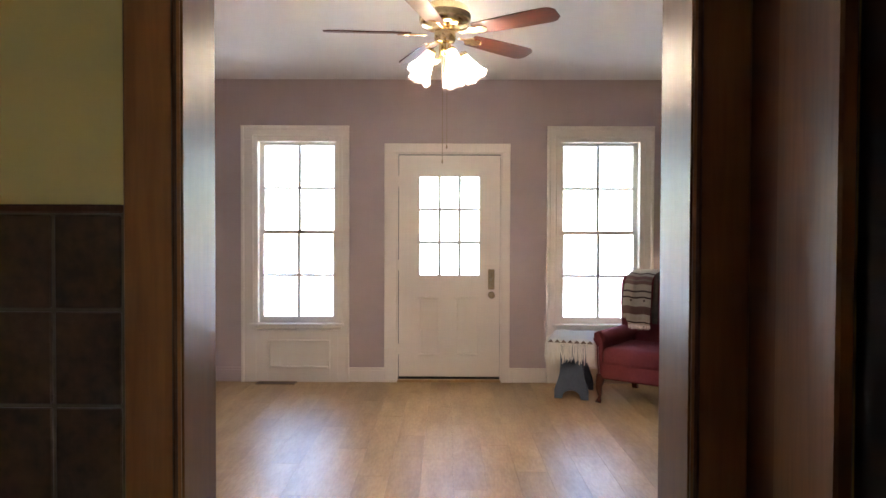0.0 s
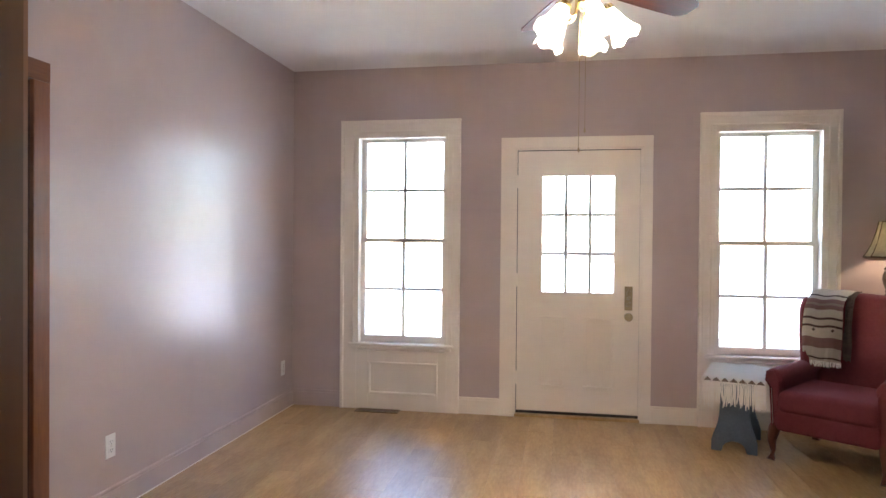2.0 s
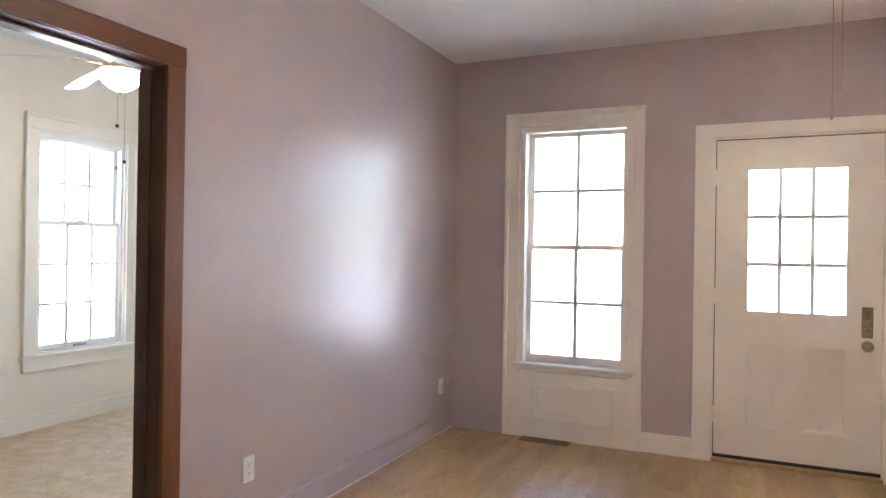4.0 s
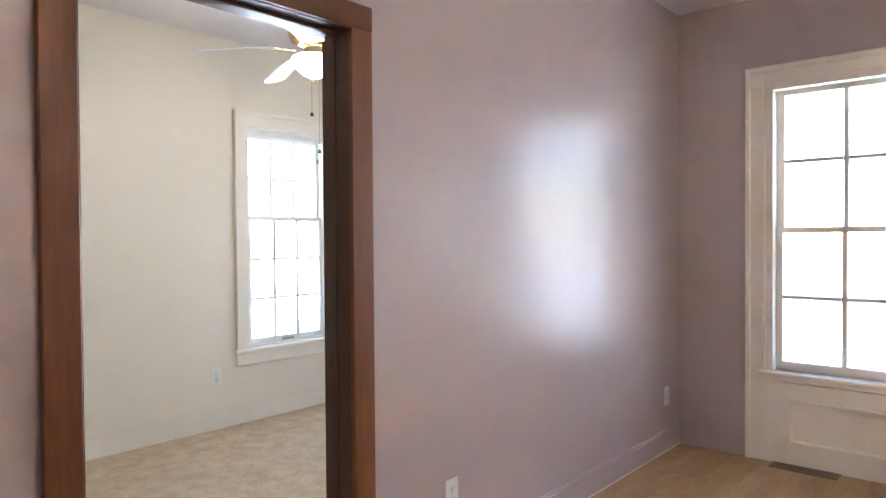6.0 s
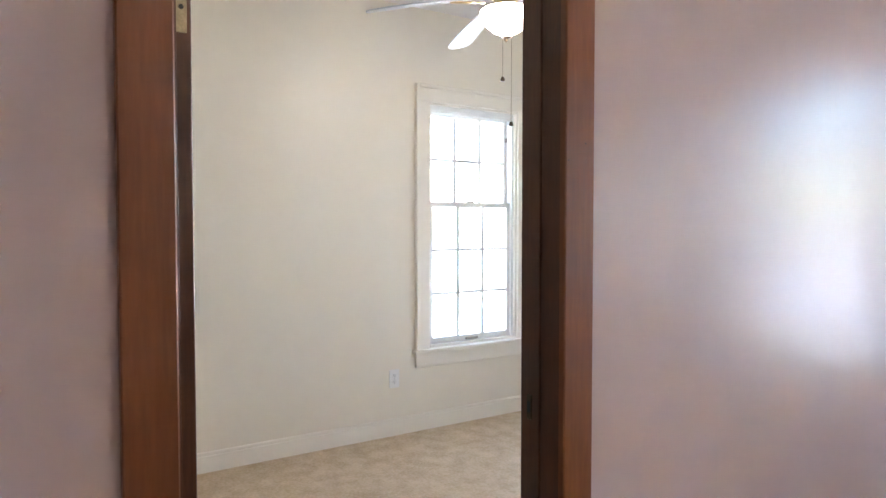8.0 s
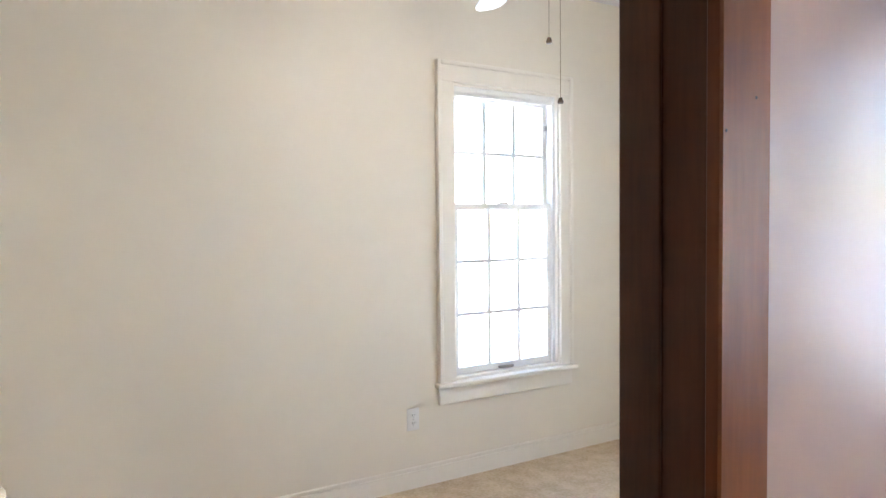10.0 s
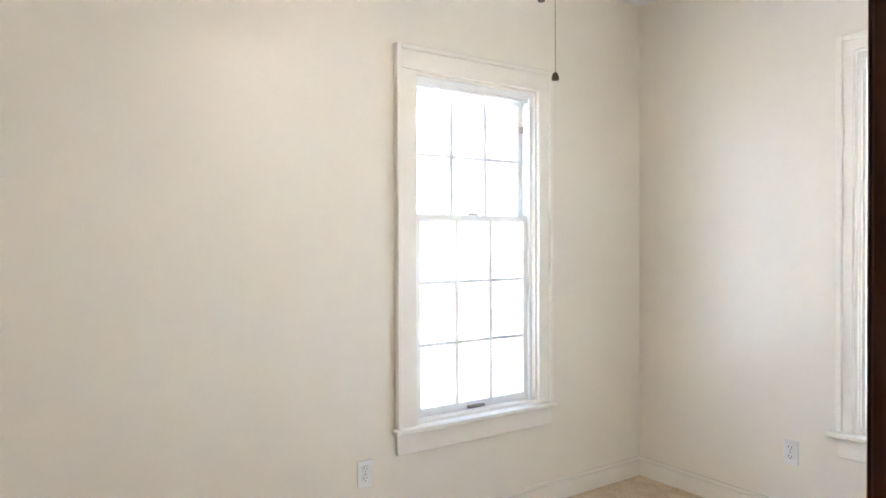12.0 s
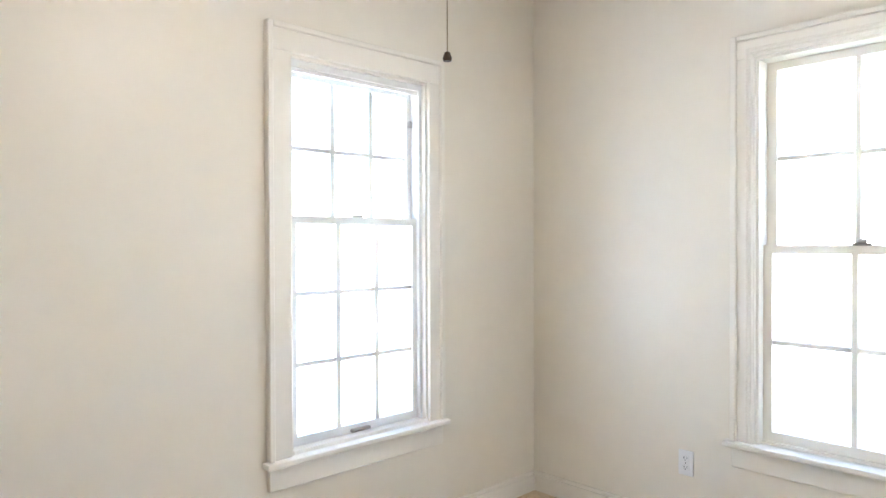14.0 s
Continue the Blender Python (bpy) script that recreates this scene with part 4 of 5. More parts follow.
def wing_chair():
    c = thing("wing_chair", "burgundy upholstered wing-back armchair with cherry legs", "armchair", CHAIR)
    part("seat_frame", box(-0.285, 0.285, -0.362, 0.28, 0.19, 0.335, 0.03, 3), BURGUNDY, c, smooth=True)
    bm = box(-0.274, 0.274, -0.375, 0.20, 0.305, 0.445, 0.045, 4)
    for v in bm.verts:
        if v.co.z > 0.40:
            v.co.z += 0.018 * (1 - (v.co.x / 0.27) ** 2)
    part("seat_cushion", bm, BURGUNDY, c, smooth=True)
    # the back leans and its top edge is arched
    pts = [(-0.29, 0.30), (0.29, 0.30), (0.30, 0.93), (0.26, 0.988), (0.16, 1.020), (0.0, 1.030), (-0.16, 1.020), (-0.26, 0.988), (-0.30, 0.93)]
    bm = prism(pts, 0.20, 0.33, "y", 0.035, 4)
    for v in bm.verts:
        v.co.y += 0.16 * (v.co.z - 0.30)
    part("backrest", bm, BURGUNDY, c, smooth=True)
    for s in (-1, 1):
        side = [(0.06, 0.54), (0.08, 0.60), (0.115, 0.72), (0.125, 0.86), (0.14, 0.945), (0.20, 0.995), (0.30, 1.005), (0.40, 0.96), (0.38, 0.54)]
        x0, x1 = sorted((s * 0.268, s * 0.330))
        bm = prism(side, x0, x1, "x", 0.028, 3)
        for v in bm.verts:
            v.co.x -= s * 0.20 * max(0.0, 0.74 - v.co.z)
        part("wing", bm, BURGUNDY, c, smooth=True)
        # rolled arm: a panel with a round roll on top
        roll = [(s * 0.270, 0.20), (s * 0.270, 0.50)] + [(s * 0.304 + 0.052 * math.cos(u) * s, 0.530 + 0.058 * math.sin(u)) for u in [radians(q) for q in range(205, -50, -18)]] + [(s * 0.318, 0.46), (s * 0.304, 0.20)]
        bm = prism(roll, -0.345, 0.26, "y", 0.018, 3)
        for v in bm.verts:
            if v.co.z > 0.45:
                v.co.z -= 0.03 * max(0.0, min(1.0, (-v.co.y + 0.05) / 0.4)) * 0.5
            # the arms draw in towards the back
            v.co.x -= s * 0.040 * max(0.0, min(1.0, (v.co.y + 0.25) / 0.45))
        part("arm", bm, BURGUNDY, c, smooth=True)
        part("piping", tube([(s * 0.274, -0.352, 0.24), (s * 0.274, -0.352, 0.50), (s * 0.304, -0.352, 0.563), (s * 0.340, -0.352, 0.553), (s * 0.346, -0.352, 0.50), (s * 0.318, -0.352, 0.46), (s * 0.304, -0.352, 0.22)], 0.005, 8), BURGUNDY, c, smooth=True)
        # cabriole front leg and a square raked back leg
        part("leg", tube([(s * 0.30, -0.31, 0.22), (s * 0.305, -0.325, 0.17), (s * 0.31, -0.335, 0.12), (s * 0.305, -0.325, 0.06), (s * 0.305, -0.335, 0.02), (s * 0.31, -0.350, 0.0)], 0.03, 12, radii=[0.036, 0.034, 0.026, 0.017, 0.019, 0.025]), CHERRY, c, "carved cherry cabriole leg", True)
        bm = prism([(-0.022, 0.0), (0.022, 0.0), (0.026, 0.20), (-0.026, 0.20)], -0.022, 0.022, "y", 0.004, 1)
        for v in bm.verts:
            v.co.y += 0.345 - 0.28 * v.co.z
            v.co.x += s * 0.27
        part("leg", bm, CHERRY, c, "straight cherry back leg")
    return c


wing_chair()


def cloth_sheet(path, width, nx=14, thick=0.008, wave=0.006, offset=0.0, taper=0.0):
    """A hanging cloth: a path of (y, z) swept over a width in x, with folds; uv runs along the path."""
    bm = bmesh.new()
    uv = bm.loops.layers.uv.new("uv")
    lengths = [0.0]
    for a, b in zip(path, path[1:]):
        lengths.append(lengths[-1] + math.dist(a, b))
    rows = []
    for (y, z), s in zip(path, lengths):
        f = s / lengths[-1]
        row = []
        for i in range(nx + 1):
            u = i / nx
            x = offset + (u - 0.5) * (width - taper * f)
            d = wave * math.sin(u * 17 + 3 * f) * (0.4 + f) + wave * 0.6 * math.sin(u * 7 + 9 * f)
            row.append((bm.verts.new((x + 0.004 * math.sin(14 * f + u * 3), y - abs(d) - d * 0.3, z + 0.004 * math.sin(u * 11))), u, f))
        rows.append(row)
    for a, b in zip(rows, rows[1:]):
        for i in range(nx):
            face = bm.faces.new((a[i][0], a[i + 1][0], b[i + 1][0], b[i][0]))
            for lp, q in zip(face.loops, (a[i], a[i + 1], b[i + 1], b[i])):
                lp[uv].uv = (q[1], q[2])
    bmesh.ops.solidify(bm, geom=bm.faces[:], thickness=thick)
    return bm


def chair_throw():
    t = thing("throw_blanket", "striped woven throw draped over the chair back", "blanket", CHAIR)
    front = [(0.40 - 0.0, 0.80), (0.43, 0.95), (0.445, 1.020), (0.40, 1.044), (0.34, 1.042), (0.300, 1.032), (0.225, 1.022), (0.165, 0.992), (0.122, 0.945), (0.107, 0.86), (0.098, 0.76), (0.096, 0.68), (0.100, 0.61), (0.100, 0.585)]
    part("cloth", cloth_sheet(front, 0.235, 18, 0.010, 0.007, -0.167), THROW, t, smooth=True)
    part("under_layer", cloth_sheet([(0.40, 1.038), (0.34, 1.036), (0.300, 1.026), (0.235, 1.010), (0.190, 0.95), (0.170, 0.83), (0.160, 0.70), (0.155, 0.60)], 0.034, 10, 0.008, 0.006, -0.036, -0.02), THROW_BACK, t, "darker folded edge of the throw", True)
    part("lower_flap", cloth_sheet([(0.116, 0.64), (0.112, 0.58), (0.110, 0.545)], 0.17, 8, 0.006, 0.004, -0.14, 0.13), THROW_BACK, t, "darker corner of the throw below its hem", True)
    for x in (-0.215, -0.100):
        part("diamond", prism([(x - 0.011, 0.795), (x, 0.783), (x + 0.011, 0.795), (x, 0.807)], 0.079, 0.082), THROW_BACK, t)
    for i in range(34):
        x = -0.167 - 0.113 + 0.226 * i / 33
        part("fringe", tube([(x, 0.094, 0.590), (x + random.uniform(-0.004, 0.004), 0.091, 0.572), (x + random.uniform(-0.006, 0.006), 0.089, 0.555 + random.uniform(-0.008, 0.008))], 0.0028, 5), CLOTH, t)
    return t


chair_throw()

STOOL = pose(1.045, 5.47, 0, 0, 0, -18)


def step_stool():
    s = thing("step_stool", "slate blue painted wooden stool with arched end boards", "stool", STOOL)
    for y0, y1 in ((-0.135, -0.113), (0.253, 0.275)):
        flare = [(0.138, 0.0), (0.138, 0.070), (0.127, 0.110), (0.110, 0.155), (0.097, 0.205), (0.090, 0.270), (0.090, 0.460)]
        arch = [(-0.138, 0.0), (-0.078, 0.0)] + [(-0.072 * math.cos(u), 0.010 + 0.062 * math.sin(u)) for u in [math.pi * q / 12 for q in range(13)]] + [(0.078, 0.0)] + flare + [(-x, z) for x, z in flare[:0:-1]]
        part("end_board", prism(arch, y0, y1, "y", 0.003, 1), STOOL_BLUE, s)
    part("stretcher", box(-0.012, 0.012, -0.113, 0.253, 0.20, 0.29, 0.003), STOOL_BLUE, s)
    part("top_board", box(-0.175, 0.175, -0.185, 0.325, 0.460, 0.482, 0.006, 2), STOOL_BLUE, s)
    return s


step_stool()


def stool_cloth():
    c = thing("fringed_cloth", "white fringed woven cloth with a dark zigzag border on the stool", "cloth", STOOL)
    path = [(0.334, 0.415), (0.336, 0.465), (0.330, 0.500), (0.22, 0.505), (0.10, 0.503), (-0.02, 0.499), (-0.12, 0.491), (-0.188, 0.489), (-0.200, 0.482), (-0.204, 0.462)]
    part("cloth", cloth_sheet(path, 0.375, 18, 0.007, 0.003, 0.0), CLOTH, c, smooth=True)
    # dark triangles of the border, along the front edge of the top
    for i in range(7):
        x = -0.182 + i * 0.052
        part("zigzag", prism([(x, 0.470), (x + 0.050, 0.470), (x + 0.025, 0.496)], -0.2150, -0.2115), CLOTH_DARK, c)
    for i in range(44):
        x = -0.185 + 0.370 * i / 43
        ln = random.uniform(0.125, 0.180)
        part("fringe", tube([(x, -0.209, 0.466), (x + random.uniform(-0.004, 0.004), -0.215, 0.472 - ln * 0.5), (x + random.uniform(-0.010, 0.010), -0.213, 0.472 - ln)], 0.0042, 6, radii=[0.0035, 0.0048, 0.0036]), CLOTH, c)
    for i in range(34):
        y = -0.20 + 0.52 * i / 33
        ln = random.uniform(0.13, 0.19)
        part("fringe", tube([(-0.188, y, 0.492), (-0.202, y, 0.465), (-0.208 + random.uniform(-0.004, 0.004), y + random.uniform(-0.008, 0.008), 0.480 - ln)], 0.0042, 6), CLOTH, c)
    return c


stool_cloth()


def lamp_table():
    t = thing("lamp_table", "small round dark pedestal table behind the armchair", "table", pose(2.10, 5.80, 0))
    part("tabletop", lathe([(0.01, 0.62), (0.125, 0.62), (0.13, 0.632), (0.125, 0.645), (0.01, 0.645)], 28), CHERRY, t, smooth=True)
    part("pedestal", lathe([(0.10, 0.0), (0.10, 0.012), (0.03, 0.03), (0.016, 0.10), (0.022, 0.30), (0.014, 0.50), (0.03, 0.62)], 20), CHERRY, t, smooth=True)
    return t


lamp_table()


def table_lamp():
    t = thing("table_lamp", "bronze urn table lamp with a ribbed bell shade, lit", "lamp", pose(2.10, 5.80, 0.645))
    part("base", lathe([(0.01, 0.0), (0.075, 0.0), (0.075, 0.012), (0.055, 0.026), (0.030, 0.040), (0.018, 0.060), (0.014, 0.20), (0.020, 0.34)], 24), BRONZE, t, smooth=True)
    part("foot", lathe([(0.020, 0.34), (0.038, 0.352), (0.030, 0.366), (0.018, 0.378), (0.026, 0.392), (0.020, 0.40)], 24), BRONZE, t, smooth=True)
    part("urn_body", lathe([(0.016, 0.398), (0.025, 0.410), (0.035, 0.440), (0.041, 0.475), (0.039, 0.505), (0.029, 0.528), (0.021, 0.536)], 28), URN, t, "mottled stone urn", True)
    part("neck", lathe([(0.021, 0.535), (0.034, 0.542), (0.030, 0.552), (0.016, 0.562), (0.014, 0.60), (0.010, 0.80)], 20), BRONZE, t, smooth=True)
    # eight-panelled bell shade
    n, prof = 8, [(0.152, 0.628), (0.130, 0.660), (0.107, 0.709), (0.088, 0.767), (0.072, 0.825), (0.063, 0.870)]
    bm = bmesh.new()
    rings = [[bm.verts.new((r * math.cos(2 * math.pi * (i + 0.5) / n), r * math.sin(2 * math.pi * (i + 0.5) / n), z)) for i in range(n)] for r, z in prof]
    for a, b in zip(rings, rings[1:]):
        for i in range(n):
            bm.faces.new((a[i], a[(i + 1) % n], b[(i + 1) % n], b[i]))
    bmesh.ops.solidify(bm, geom=bm.faces[:], thickness=0.002)
    shade = part("shade", bm, SHADE, t, "lit cream fabric bell shade")
    for i in range(n):
        a = 2 * math.pi * (i + 0.5) / n
        part("rib", tube([((r + 0.002) * math.cos(a), (r + 0.002) * math.sin(a), z) for r, z in prof], 0.0035, 6), BRONZE, shade)
    for r, z in (prof[0], prof[-1]):
        pts = [((r + 0.001) * math.cos(2 * math.pi * (i + 0.5) / n), (r + 0.001) * math.sin(2 * math.pi * (i + 0.5) / n), z) for i in range(n + 1)]
        part("shade_trim", tube(pts, 0.0050, 6), BRONZE, shade)
    part("harp_cap", lathe([(0.004, 0.86), (0.012, 0.874), (0.006, 0.884), (0.013, 0.896), (0.010, 0.908), (0.003, 0.916)], 14), BRONZE, t, smooth=True)
    part("bulb", lathe([(0.010, 0.74), (0.014, 0.755), (0.028, 0.785), (0.022, 0.808), (0.006, 0.818)], 18), SHADE, t, smooth=True)
    return t


table_lamp()
lamp = new("table_lamp_light", bpy.data.lights.new("table_lamp_light", "POINT"))
lamp.data.energy, lamp.data.color, lamp.data.shadow_soft_size = 0.32, (1.0, 0.76, 0.50), 0.03
lamp.location = (2.10, 5.80, 1.395)


# ---- outlets, register, cord ----
def outlet(m, label="white duplex wall outlet"):
    o = thing("wall_outlet", label, "outlet", m, group="wall outlets")
    plate = part("cover_plate", box(-0.036, 0.036, -0.006, 0, -0.058, 0.058, 0.003, 2), PLATE, o)
    for z in (0.021, -0.021):
        s = part("socket", box(-0.017, 0.017, -0.008, -0.005, z - 0.014, z + 0.014, 0.003), PLATE, o)
        for x, h in ((-0.007, 0.005), (0.007, 0.004)):
            part("slot", box(x - 0.0012, x + 0.0012, -0.0086, -0.0075, z - h + 0.003, z + h + 0.003), SLOT, s)
        part("slot", box(-0.0022, 0.0022, -0.0086, -0.0075, z - 0.010, z - 0.006), SLOT, s)
    part("screw", lathe([(0.003, 0), (0.003, 0.001)], 10), STEEL, o, m=pose(0, -0.006, 0, 90, 0, 0))
    return o


outlet(pose(LEFT, 3.703, 0.331, 0, 0, 90))
outlet(pose(LEFT, 5.772, 0.333, 0, 0, 90))
outlet(pose(BED_W, 4.177, 0.377, 0, 0, 90))
outlet(pose(-3.935, FRONT, 0.372, 0, 0, 0))
outlet(pose(RIGHT, 5.83, 0.42, 0, 0, -90))


def floor_register():
    r = thing("floor_register", "brown metal floor register set in the planks", "vent", pose(-1.54, 5.890, 0))
    part("frame", prism([(-0.175, -0.055), (0.175, -0.055), (0.175, -0.040), (-0.160, -0.040), (-0.160, 0.040), (-0.175, 0.055)], 0.0, 0.006, "z"), DARK_METAL, r)
    part("frame", prism([(0.175, -0.040), (0.175, 0.055), (-0.175, 0.055), (-0.160, 0.040), (0.160, 0.040), (0.160, -0.040)], 0.0, 0.006, "z"), DARK_METAL, r)
    part("backing", box(-0.160, 0.160, -0.040, 0.040, -0.002, 0.001), SLOT, r)
    for i in range(21):
        x = -0.15 + 0.015 * i
        part("slat", box(x - 0.0025, x + 0.0025, -0.040, 0.040, 0.001, 0.005), DARK_METAL, r)
    return r


floor_register()

cord = thing("power_adapter", "white plug adapter with a cord on the floor", "adapter", pose(2.19, 5.70, 0, 0, 0, 20))
part("body", box(-0.055, 0.045, -0.03, 0.03, 0, 0.045, 0.010, 3), CORD, cord, smooth=True)
part("cord", tube([(0.04, 0, 0.02), (0.075, 0.01, 0.006), (0.06, 0.08, 0.006), (0.02, 0.14, 0.02), (0.055, 0.165, 0.16), (0.09, 0.165, 0.33)], 0.0035, 8), CORD, cord, smooth=True)

# ---- kitchen ----
tiles = thing("tile_wainscot", "dark brown ceramic tile wainscot with grout lines", "tile wainscot", kind="structure")
part("grout_bed", box(-2.6, ENTRY[0] - 0.075, 0.973, 0.98, 0, 1.366), GROUT, tiles)
part("cap_moulding", box(-2.6, ENTRY[0] - 0.075, 0.962, 0.98, 1.366, 1.380, 0.003), WOOD, tiles, "thin dark wood cap")
tile_mesh = {}
for row in range(8):
    for col in range(13):
        x1 = -0.536 - (0 if col == 0 else 0.112 + 0.155 * (col - 1))
        x0 = -0.536 - 0.112 - 0.155 * col
        x0, x1 = x0 + 0.003, x1 - 0.003
        z0, z1 = 1.366 - 0.155 * (row + 1) + 0.003, 1.366 - 0.155 * row - 0.003
        key = (col == 0)
        if key not in tile_mesh:
            tile_mesh[key] = mesh_of("tile", box(-(x1 - x0) / 2, (x1 - x0) / 2, -0.007, 0, -(z1 - z0) / 2, (z1 - z0) / 2, 0.002), TILE)
        t = new("tile", tile_mesh[key])
        t.parent = tiles
        t.location = ((x0 + x1) / 2, 0.974, (z0 + z1) / 2)
side = thing("doorway_side", "dark varnished casing board on the kitchen wall return", "door frame", kind="structure")
part("casing_side", box(0.452, 0.475, 0.705, 0.86, 0, 2.10, 0.004), WOOD_KITCHEN, side)
part("inner_board", box(0.462, 0.475, 0.86, 0.964, 0, 2.10, 0.002), WOOD_CASE, side)


def refrigerator():
    # guessed body, sized so its black side fills the dark strip past the casing
    r = thing("refrigerator", "glossy black refrigerator, guessed, filling the dark strip beside the doorway", "refrigerator", pose(0.90, 0.26, 0))
    part("body", box(-0.424, 0.40, -0.36, 0.456, 0.03, 1.78, 0.012, 2), BLACK, r, smooth=True)
    part("door", box(-0.38, 0.40, -0.43, -0.365, 0.08, 1.20, 0.012, 2), BLACK, r, smooth=True)
    part("freezer_door", box(-0.38, 0.40, -0.43, -0.365, 1.215, 1.78, 0.012, 2), BLACK, r, smooth=True)
    part("handle", tube([(-0.32, -0.43, 0.75), (-0.32, -0.47, 0.78), (-0.32, -0.47, 1.12), (-0.32, -0.43, 1.15)], 0.012, 10), BLACK, r, smooth=True)
    for x in (-0.33, 0.35):
        for y in (-0.30, 0.36):
            part("foot", lathe([(0.02, 0), (0.02, 0.04)], 12, centre=(x, y, 0)), BLACK, r)
    return r


refrigerator()
# unseen window, added so that daylight fills the kitchen
kw = thing("window_kitchen_fill", "unseen kitchen window, added to let daylight in behind the camera", "window", pose(0, -3.2, 0, 0, 0, 180), kind="structure")
sash("sash", kw, -1.68, -0.72, 0.03, 1.15, 2.05, 2, 2, TRIM, 0.045, 0.045, 0.045, 0.022)

# ---- the green room beyond the doorway ----
# widened beyond its visible sliver to let more daylight into the green room
gw = thing("window_6", "white window of the green room with a deep sill, widened for more light", "window", pose(0, 7.6, 0), kind="structure")
sash("lower_sash", gw, 3.25, 5.75, 0.05, 0.66, 1.56, 3, 1, TRIM, 0.05, 0.05, 0.04, 0.03)
sash("upper_sash", gw, 3.25, 5.75, 0.09, 1.53, 2.25, 3, 1, TRIM, 0.05, 0.04, 0.05, 0.03)
casing_boards(gw, 3.25, 5.75, 0.66, 2.25, 0.10, TRIM, 0.02)
part("window_stool", box(3.12, 5.88, -0.06, 0.05, 0.62, 0.66, 0.006), TRIM, gw)


def curtain():
    c = thing("curtain", "black satin curtain swagged to the side of the window", "curtain", pose(0, 7.50, 0))
    bm = bmesh.new()
    rows = []
    for j in range(19):
        f = j / 18
        z = 2.36 - 1.17 * f
        right = 3.78 - 0.38 * (max(0.0, f - 0.20) / 0.80) ** 2.4
        row = []
        for i in range(29):
            u = i / 28
            x = 3.02 + (right - 3.02) * u
            row.append(bm.verts.new((x, 0.022 * math.sin(u * 42 + f * 3) * (1 - 0.4 * f), z - 0.05 * math.sin(u * math.pi) * (1 - f))))
        rows.append(row)
    for a, b in zip(rows, rows[1:]):
        for i in range(28):
            bm.faces.new((a[i], a[i + 1], b[i + 1], b[i]))
    bmesh.ops.solidify(bm, geom=bm.faces[:], thickness=0.004)
    part("drape", bm, CURTAIN, c, smooth=True)
    part("valance", cloth_sheet([(0.0, 2.40), (-0.03, 2.25), (-0.035, 2.08), (-0.03, 1.98)], 2.6, 60, 0.004, 0.012, 4.30), CURTAIN, c, smooth=True)
    part("rod", tube([(2.92, 0.0, 2.39), (5.95, 0.0, 2.39)], 0.012, 10), BRONZE, c, smooth=True)
    for x in (3.0, 5.9):
        part("bracket", box(x - 0.01, x + 0.01, 0.0, 0.10, 2.375, 2.405), BRONZE, c)
    return c


curtain()


def bench():
    b = thing("upholstered_bench", "grey-blue upholstered bench with turned dark legs", "bench", pose(2.92, 6.72, 0))
    part("seat_frame", box(-0.40, 0.26, -0.22, 0.24, 0.34, 0.45, 0.02, 2), SEAT_BLUE, b, smooth=True)
    part("cushion", box(-0.42, 0.27, -0.24, 0.25, 0.45, 0.55, 0.04, 3), SEAT_BLUE, b, smooth=True)
    for x in (-0.36, 0.22):
        for y in (-0.18, 0.20):
            part("leg", lathe([(0.018, 0.0), (0.022, 0.05), (0.016, 0.10), (0.026, 0.20), (0.020, 0.28), (0.030, 0.345)], 14, centre=(x, y, 0)), CHERRY, b, smooth=True)
    return b


bench()
tb = thing("side_table", "small dark wooden table beside the bench", "table", pose(3.60, 7.12, 0))
part("tabletop", box(-0.26, 0.30, -0.22, 0.22, 0.50, 0.53, 0.006, 2), CHERRY, tb)
for x in (-0.22, 0.26):
    for y in (-0.18, 0.18):
        part("leg", tube([(x, y, 0.50), (x * 1.02, y * 1.05, 0.34), (x * 0.98, y, 0.14), (x * 1.05, y * 1.1, 0.0)], 0.02, 10, radii=[0.024, 0.022, 0.015, 0.020]), CHERRY, tb, smooth=True)
dish = thing("dish", "small white lidded dish on the side table", "dish", pose(3.42, 7.10, 0.53))
part("bowl", lathe([(0.02, 0.0), (0.045, 0.004), (0.075, 0.05), (0.078, 0.06), (0.07, 0.062)], 24), PLATE, dish, smooth=True)
part("lid", lathe([(0.07, 0.062), (0.05, 0.078), (0.012, 0.086), (0.012, 0.098), (0.004, 0.102)], 24), PLATE, dish, smooth=True)

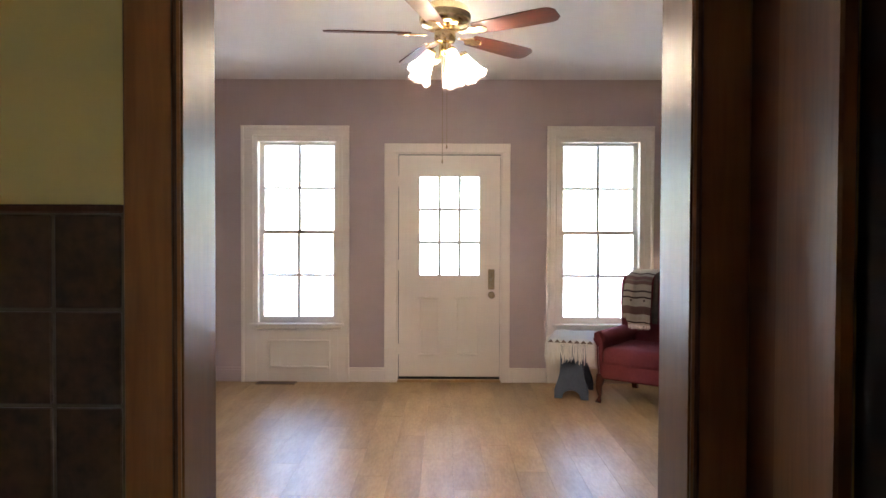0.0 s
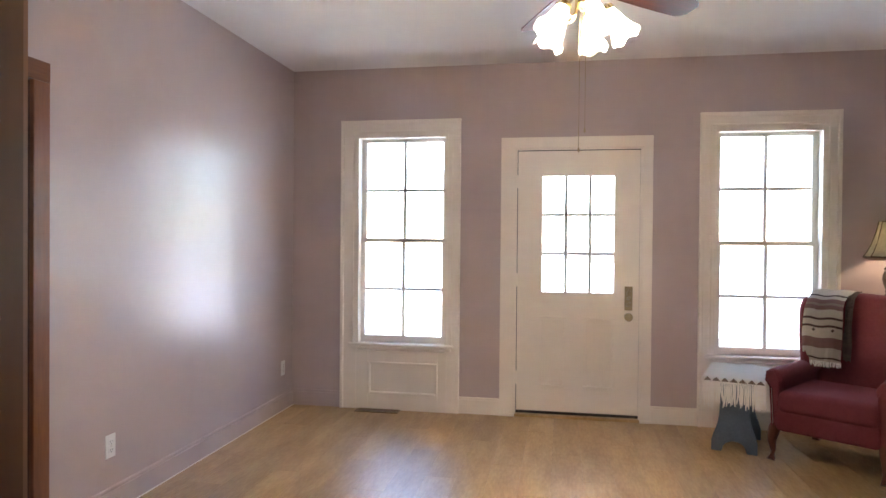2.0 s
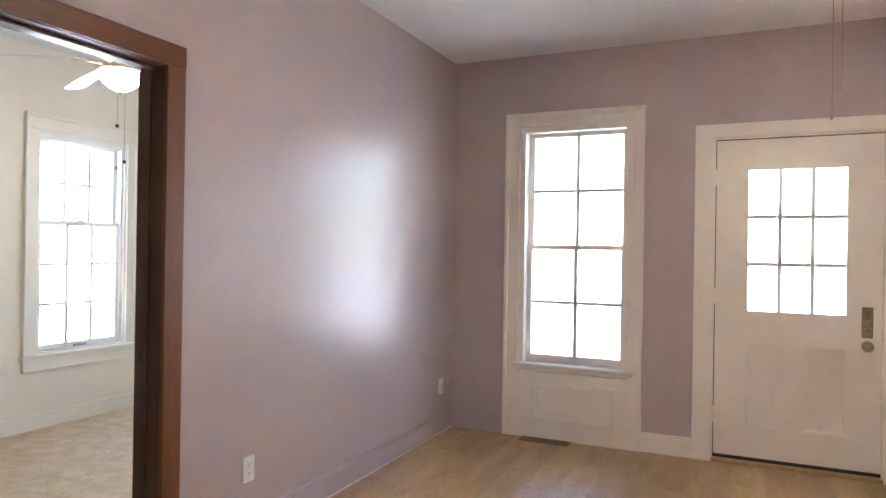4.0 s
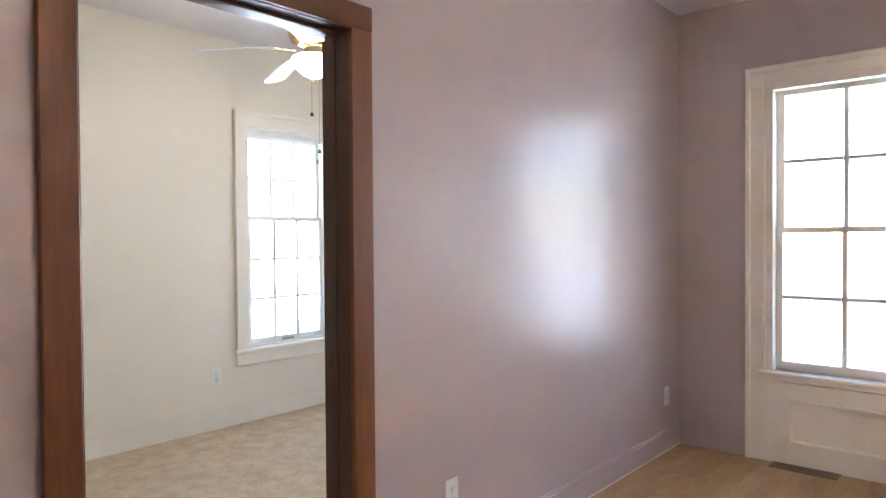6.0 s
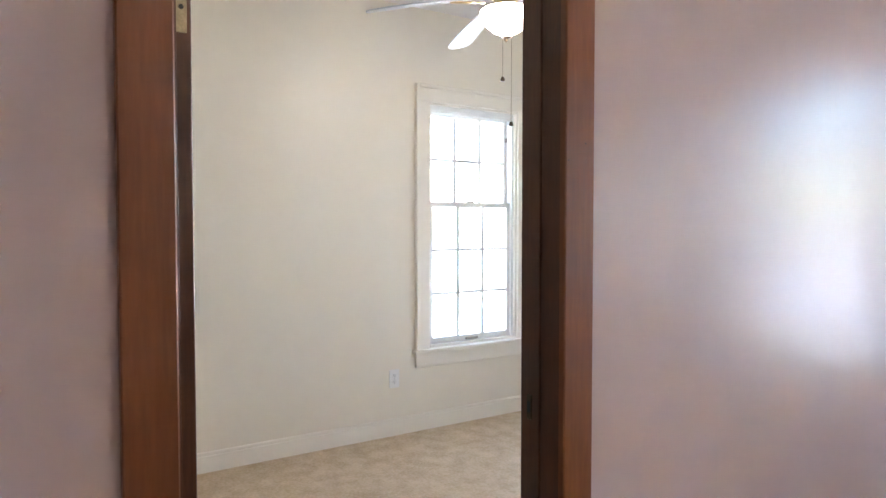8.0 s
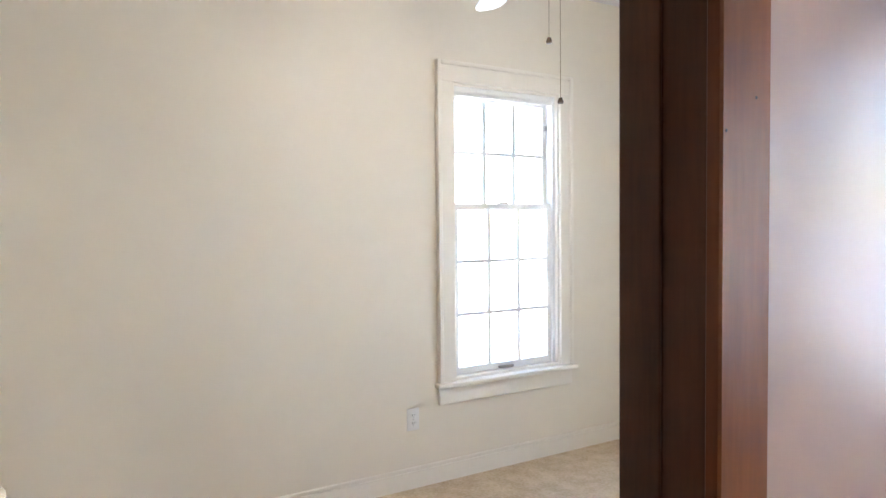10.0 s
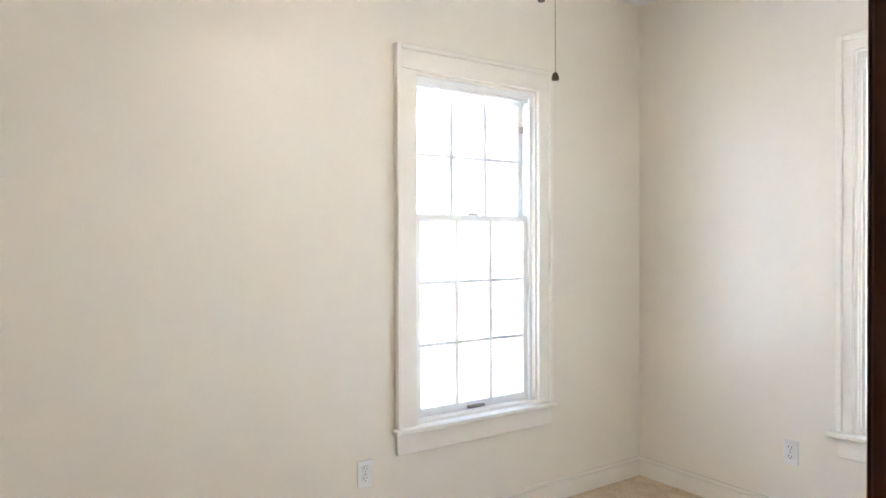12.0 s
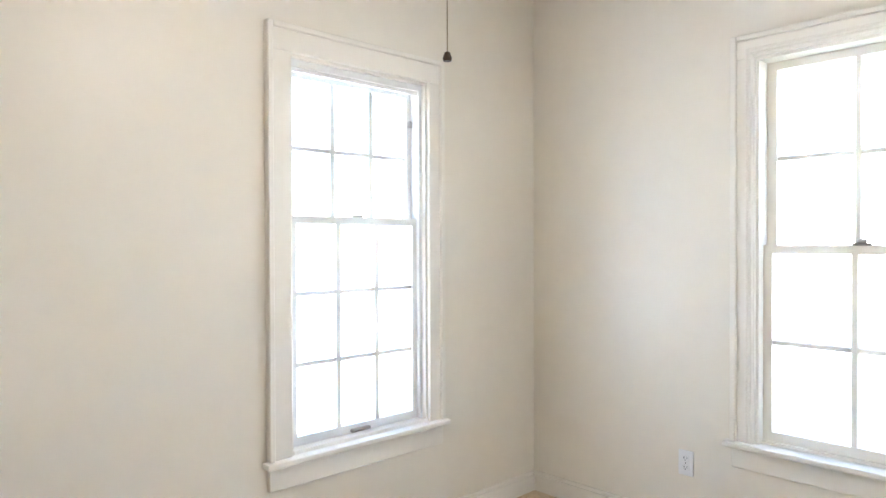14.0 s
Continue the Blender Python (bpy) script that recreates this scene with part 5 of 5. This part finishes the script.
# ---- outdoors ----
structure("ground", box(-400, 400, -400, 400, -0.62, -0.45), GRASS, "short pale lawn round the house", "ground")
structure("road", box(-200, 200, 14.0, 60.0, -0.45, -0.43), CONCRETE, "pale concrete street and drive", "road")
structure("pavement_walk", box(-0.8, 0.8, 6.6, 14.0, -0.45, -0.42), CONCRETE, "pale concrete front walk", "pavement")
# made-up pale slab that throws daylight through the bedroom's west window
structure("bounce_slab_west", box(-16.0, -6.4, -12.0, 13.9, -0.45, -0.43), CONCRETE, "made-up pale slab beside the house that bounces light into the bedroom", "road")
structure("wall_foundation", prism([(-4.96, 2.12), (2.38, 2.12), (2.38, 6.13), (-4.96, 6.13)], -0.46, -0.13, "z"), SIDING, "pale house foundation", "foundation")
pot = thing("flower_pot", "weathered terracotta pot on the lawn", "pot", pose(-3.05, 10.4, -0.45))
part("pot", lathe([(0.02, 0.0), (0.14, 0.0), (0.20, 0.30), (0.225, 0.31), (0.225, 0.36), (0.19, 0.36), (0.17, 0.30), (0.02, 0.28)], 24), TERRACOTTA, pot, smooth=True)
pole = thing("utility_pole", "thin pale utility pole across the street", "pole", pose(-5.3, 26, -0.43))
part("pole", lathe([(0.12, 0.0), (0.10, 4.0), (0.08, 8.0)], 14), SIDING, pole, smooth=True)
part("crossarm", box(-0.8, 0.8, -0.05, 0.05, 7.2, 7.32), SIDING, pole)

# ---- floor planks, last ----
plank_floor = bpy.data.objects["floor_lavender_room"]
PW, PL = 0.178, 1.22
plank_meshes = {}
x, col = LEFT, 0
while x < RIGHT - 1e-3:
    x1 = min(x + PW, RIGHT)
    y = 0.98 - (col * 0.472) % PL
    while y < FRONT - 1e-3:
        a, b = max(y, 0.98), min(y + PL, FRONT)
        if b - a > 0.01:
            key = (round(x1 - x, 3), round(b - a, 3))
            if key not in plank_meshes:
                plank_meshes[key] = mesh_of("plank", box(-(x1 - x) / 2 + 0.0003, (x1 - x) / 2 - 0.0003, -(b - a) / 2 + 0.0003, (b - a) / 2 - 0.0003, -0.006, 0.0, 0.0006), PLANK)
            p = new("plank", plank_meshes[key])
            p.parent = plank_floor
            p.location = ((x + x1) / 2, (a + b) / 2, 0)
        y += PL
    x, col = x1, col + 1
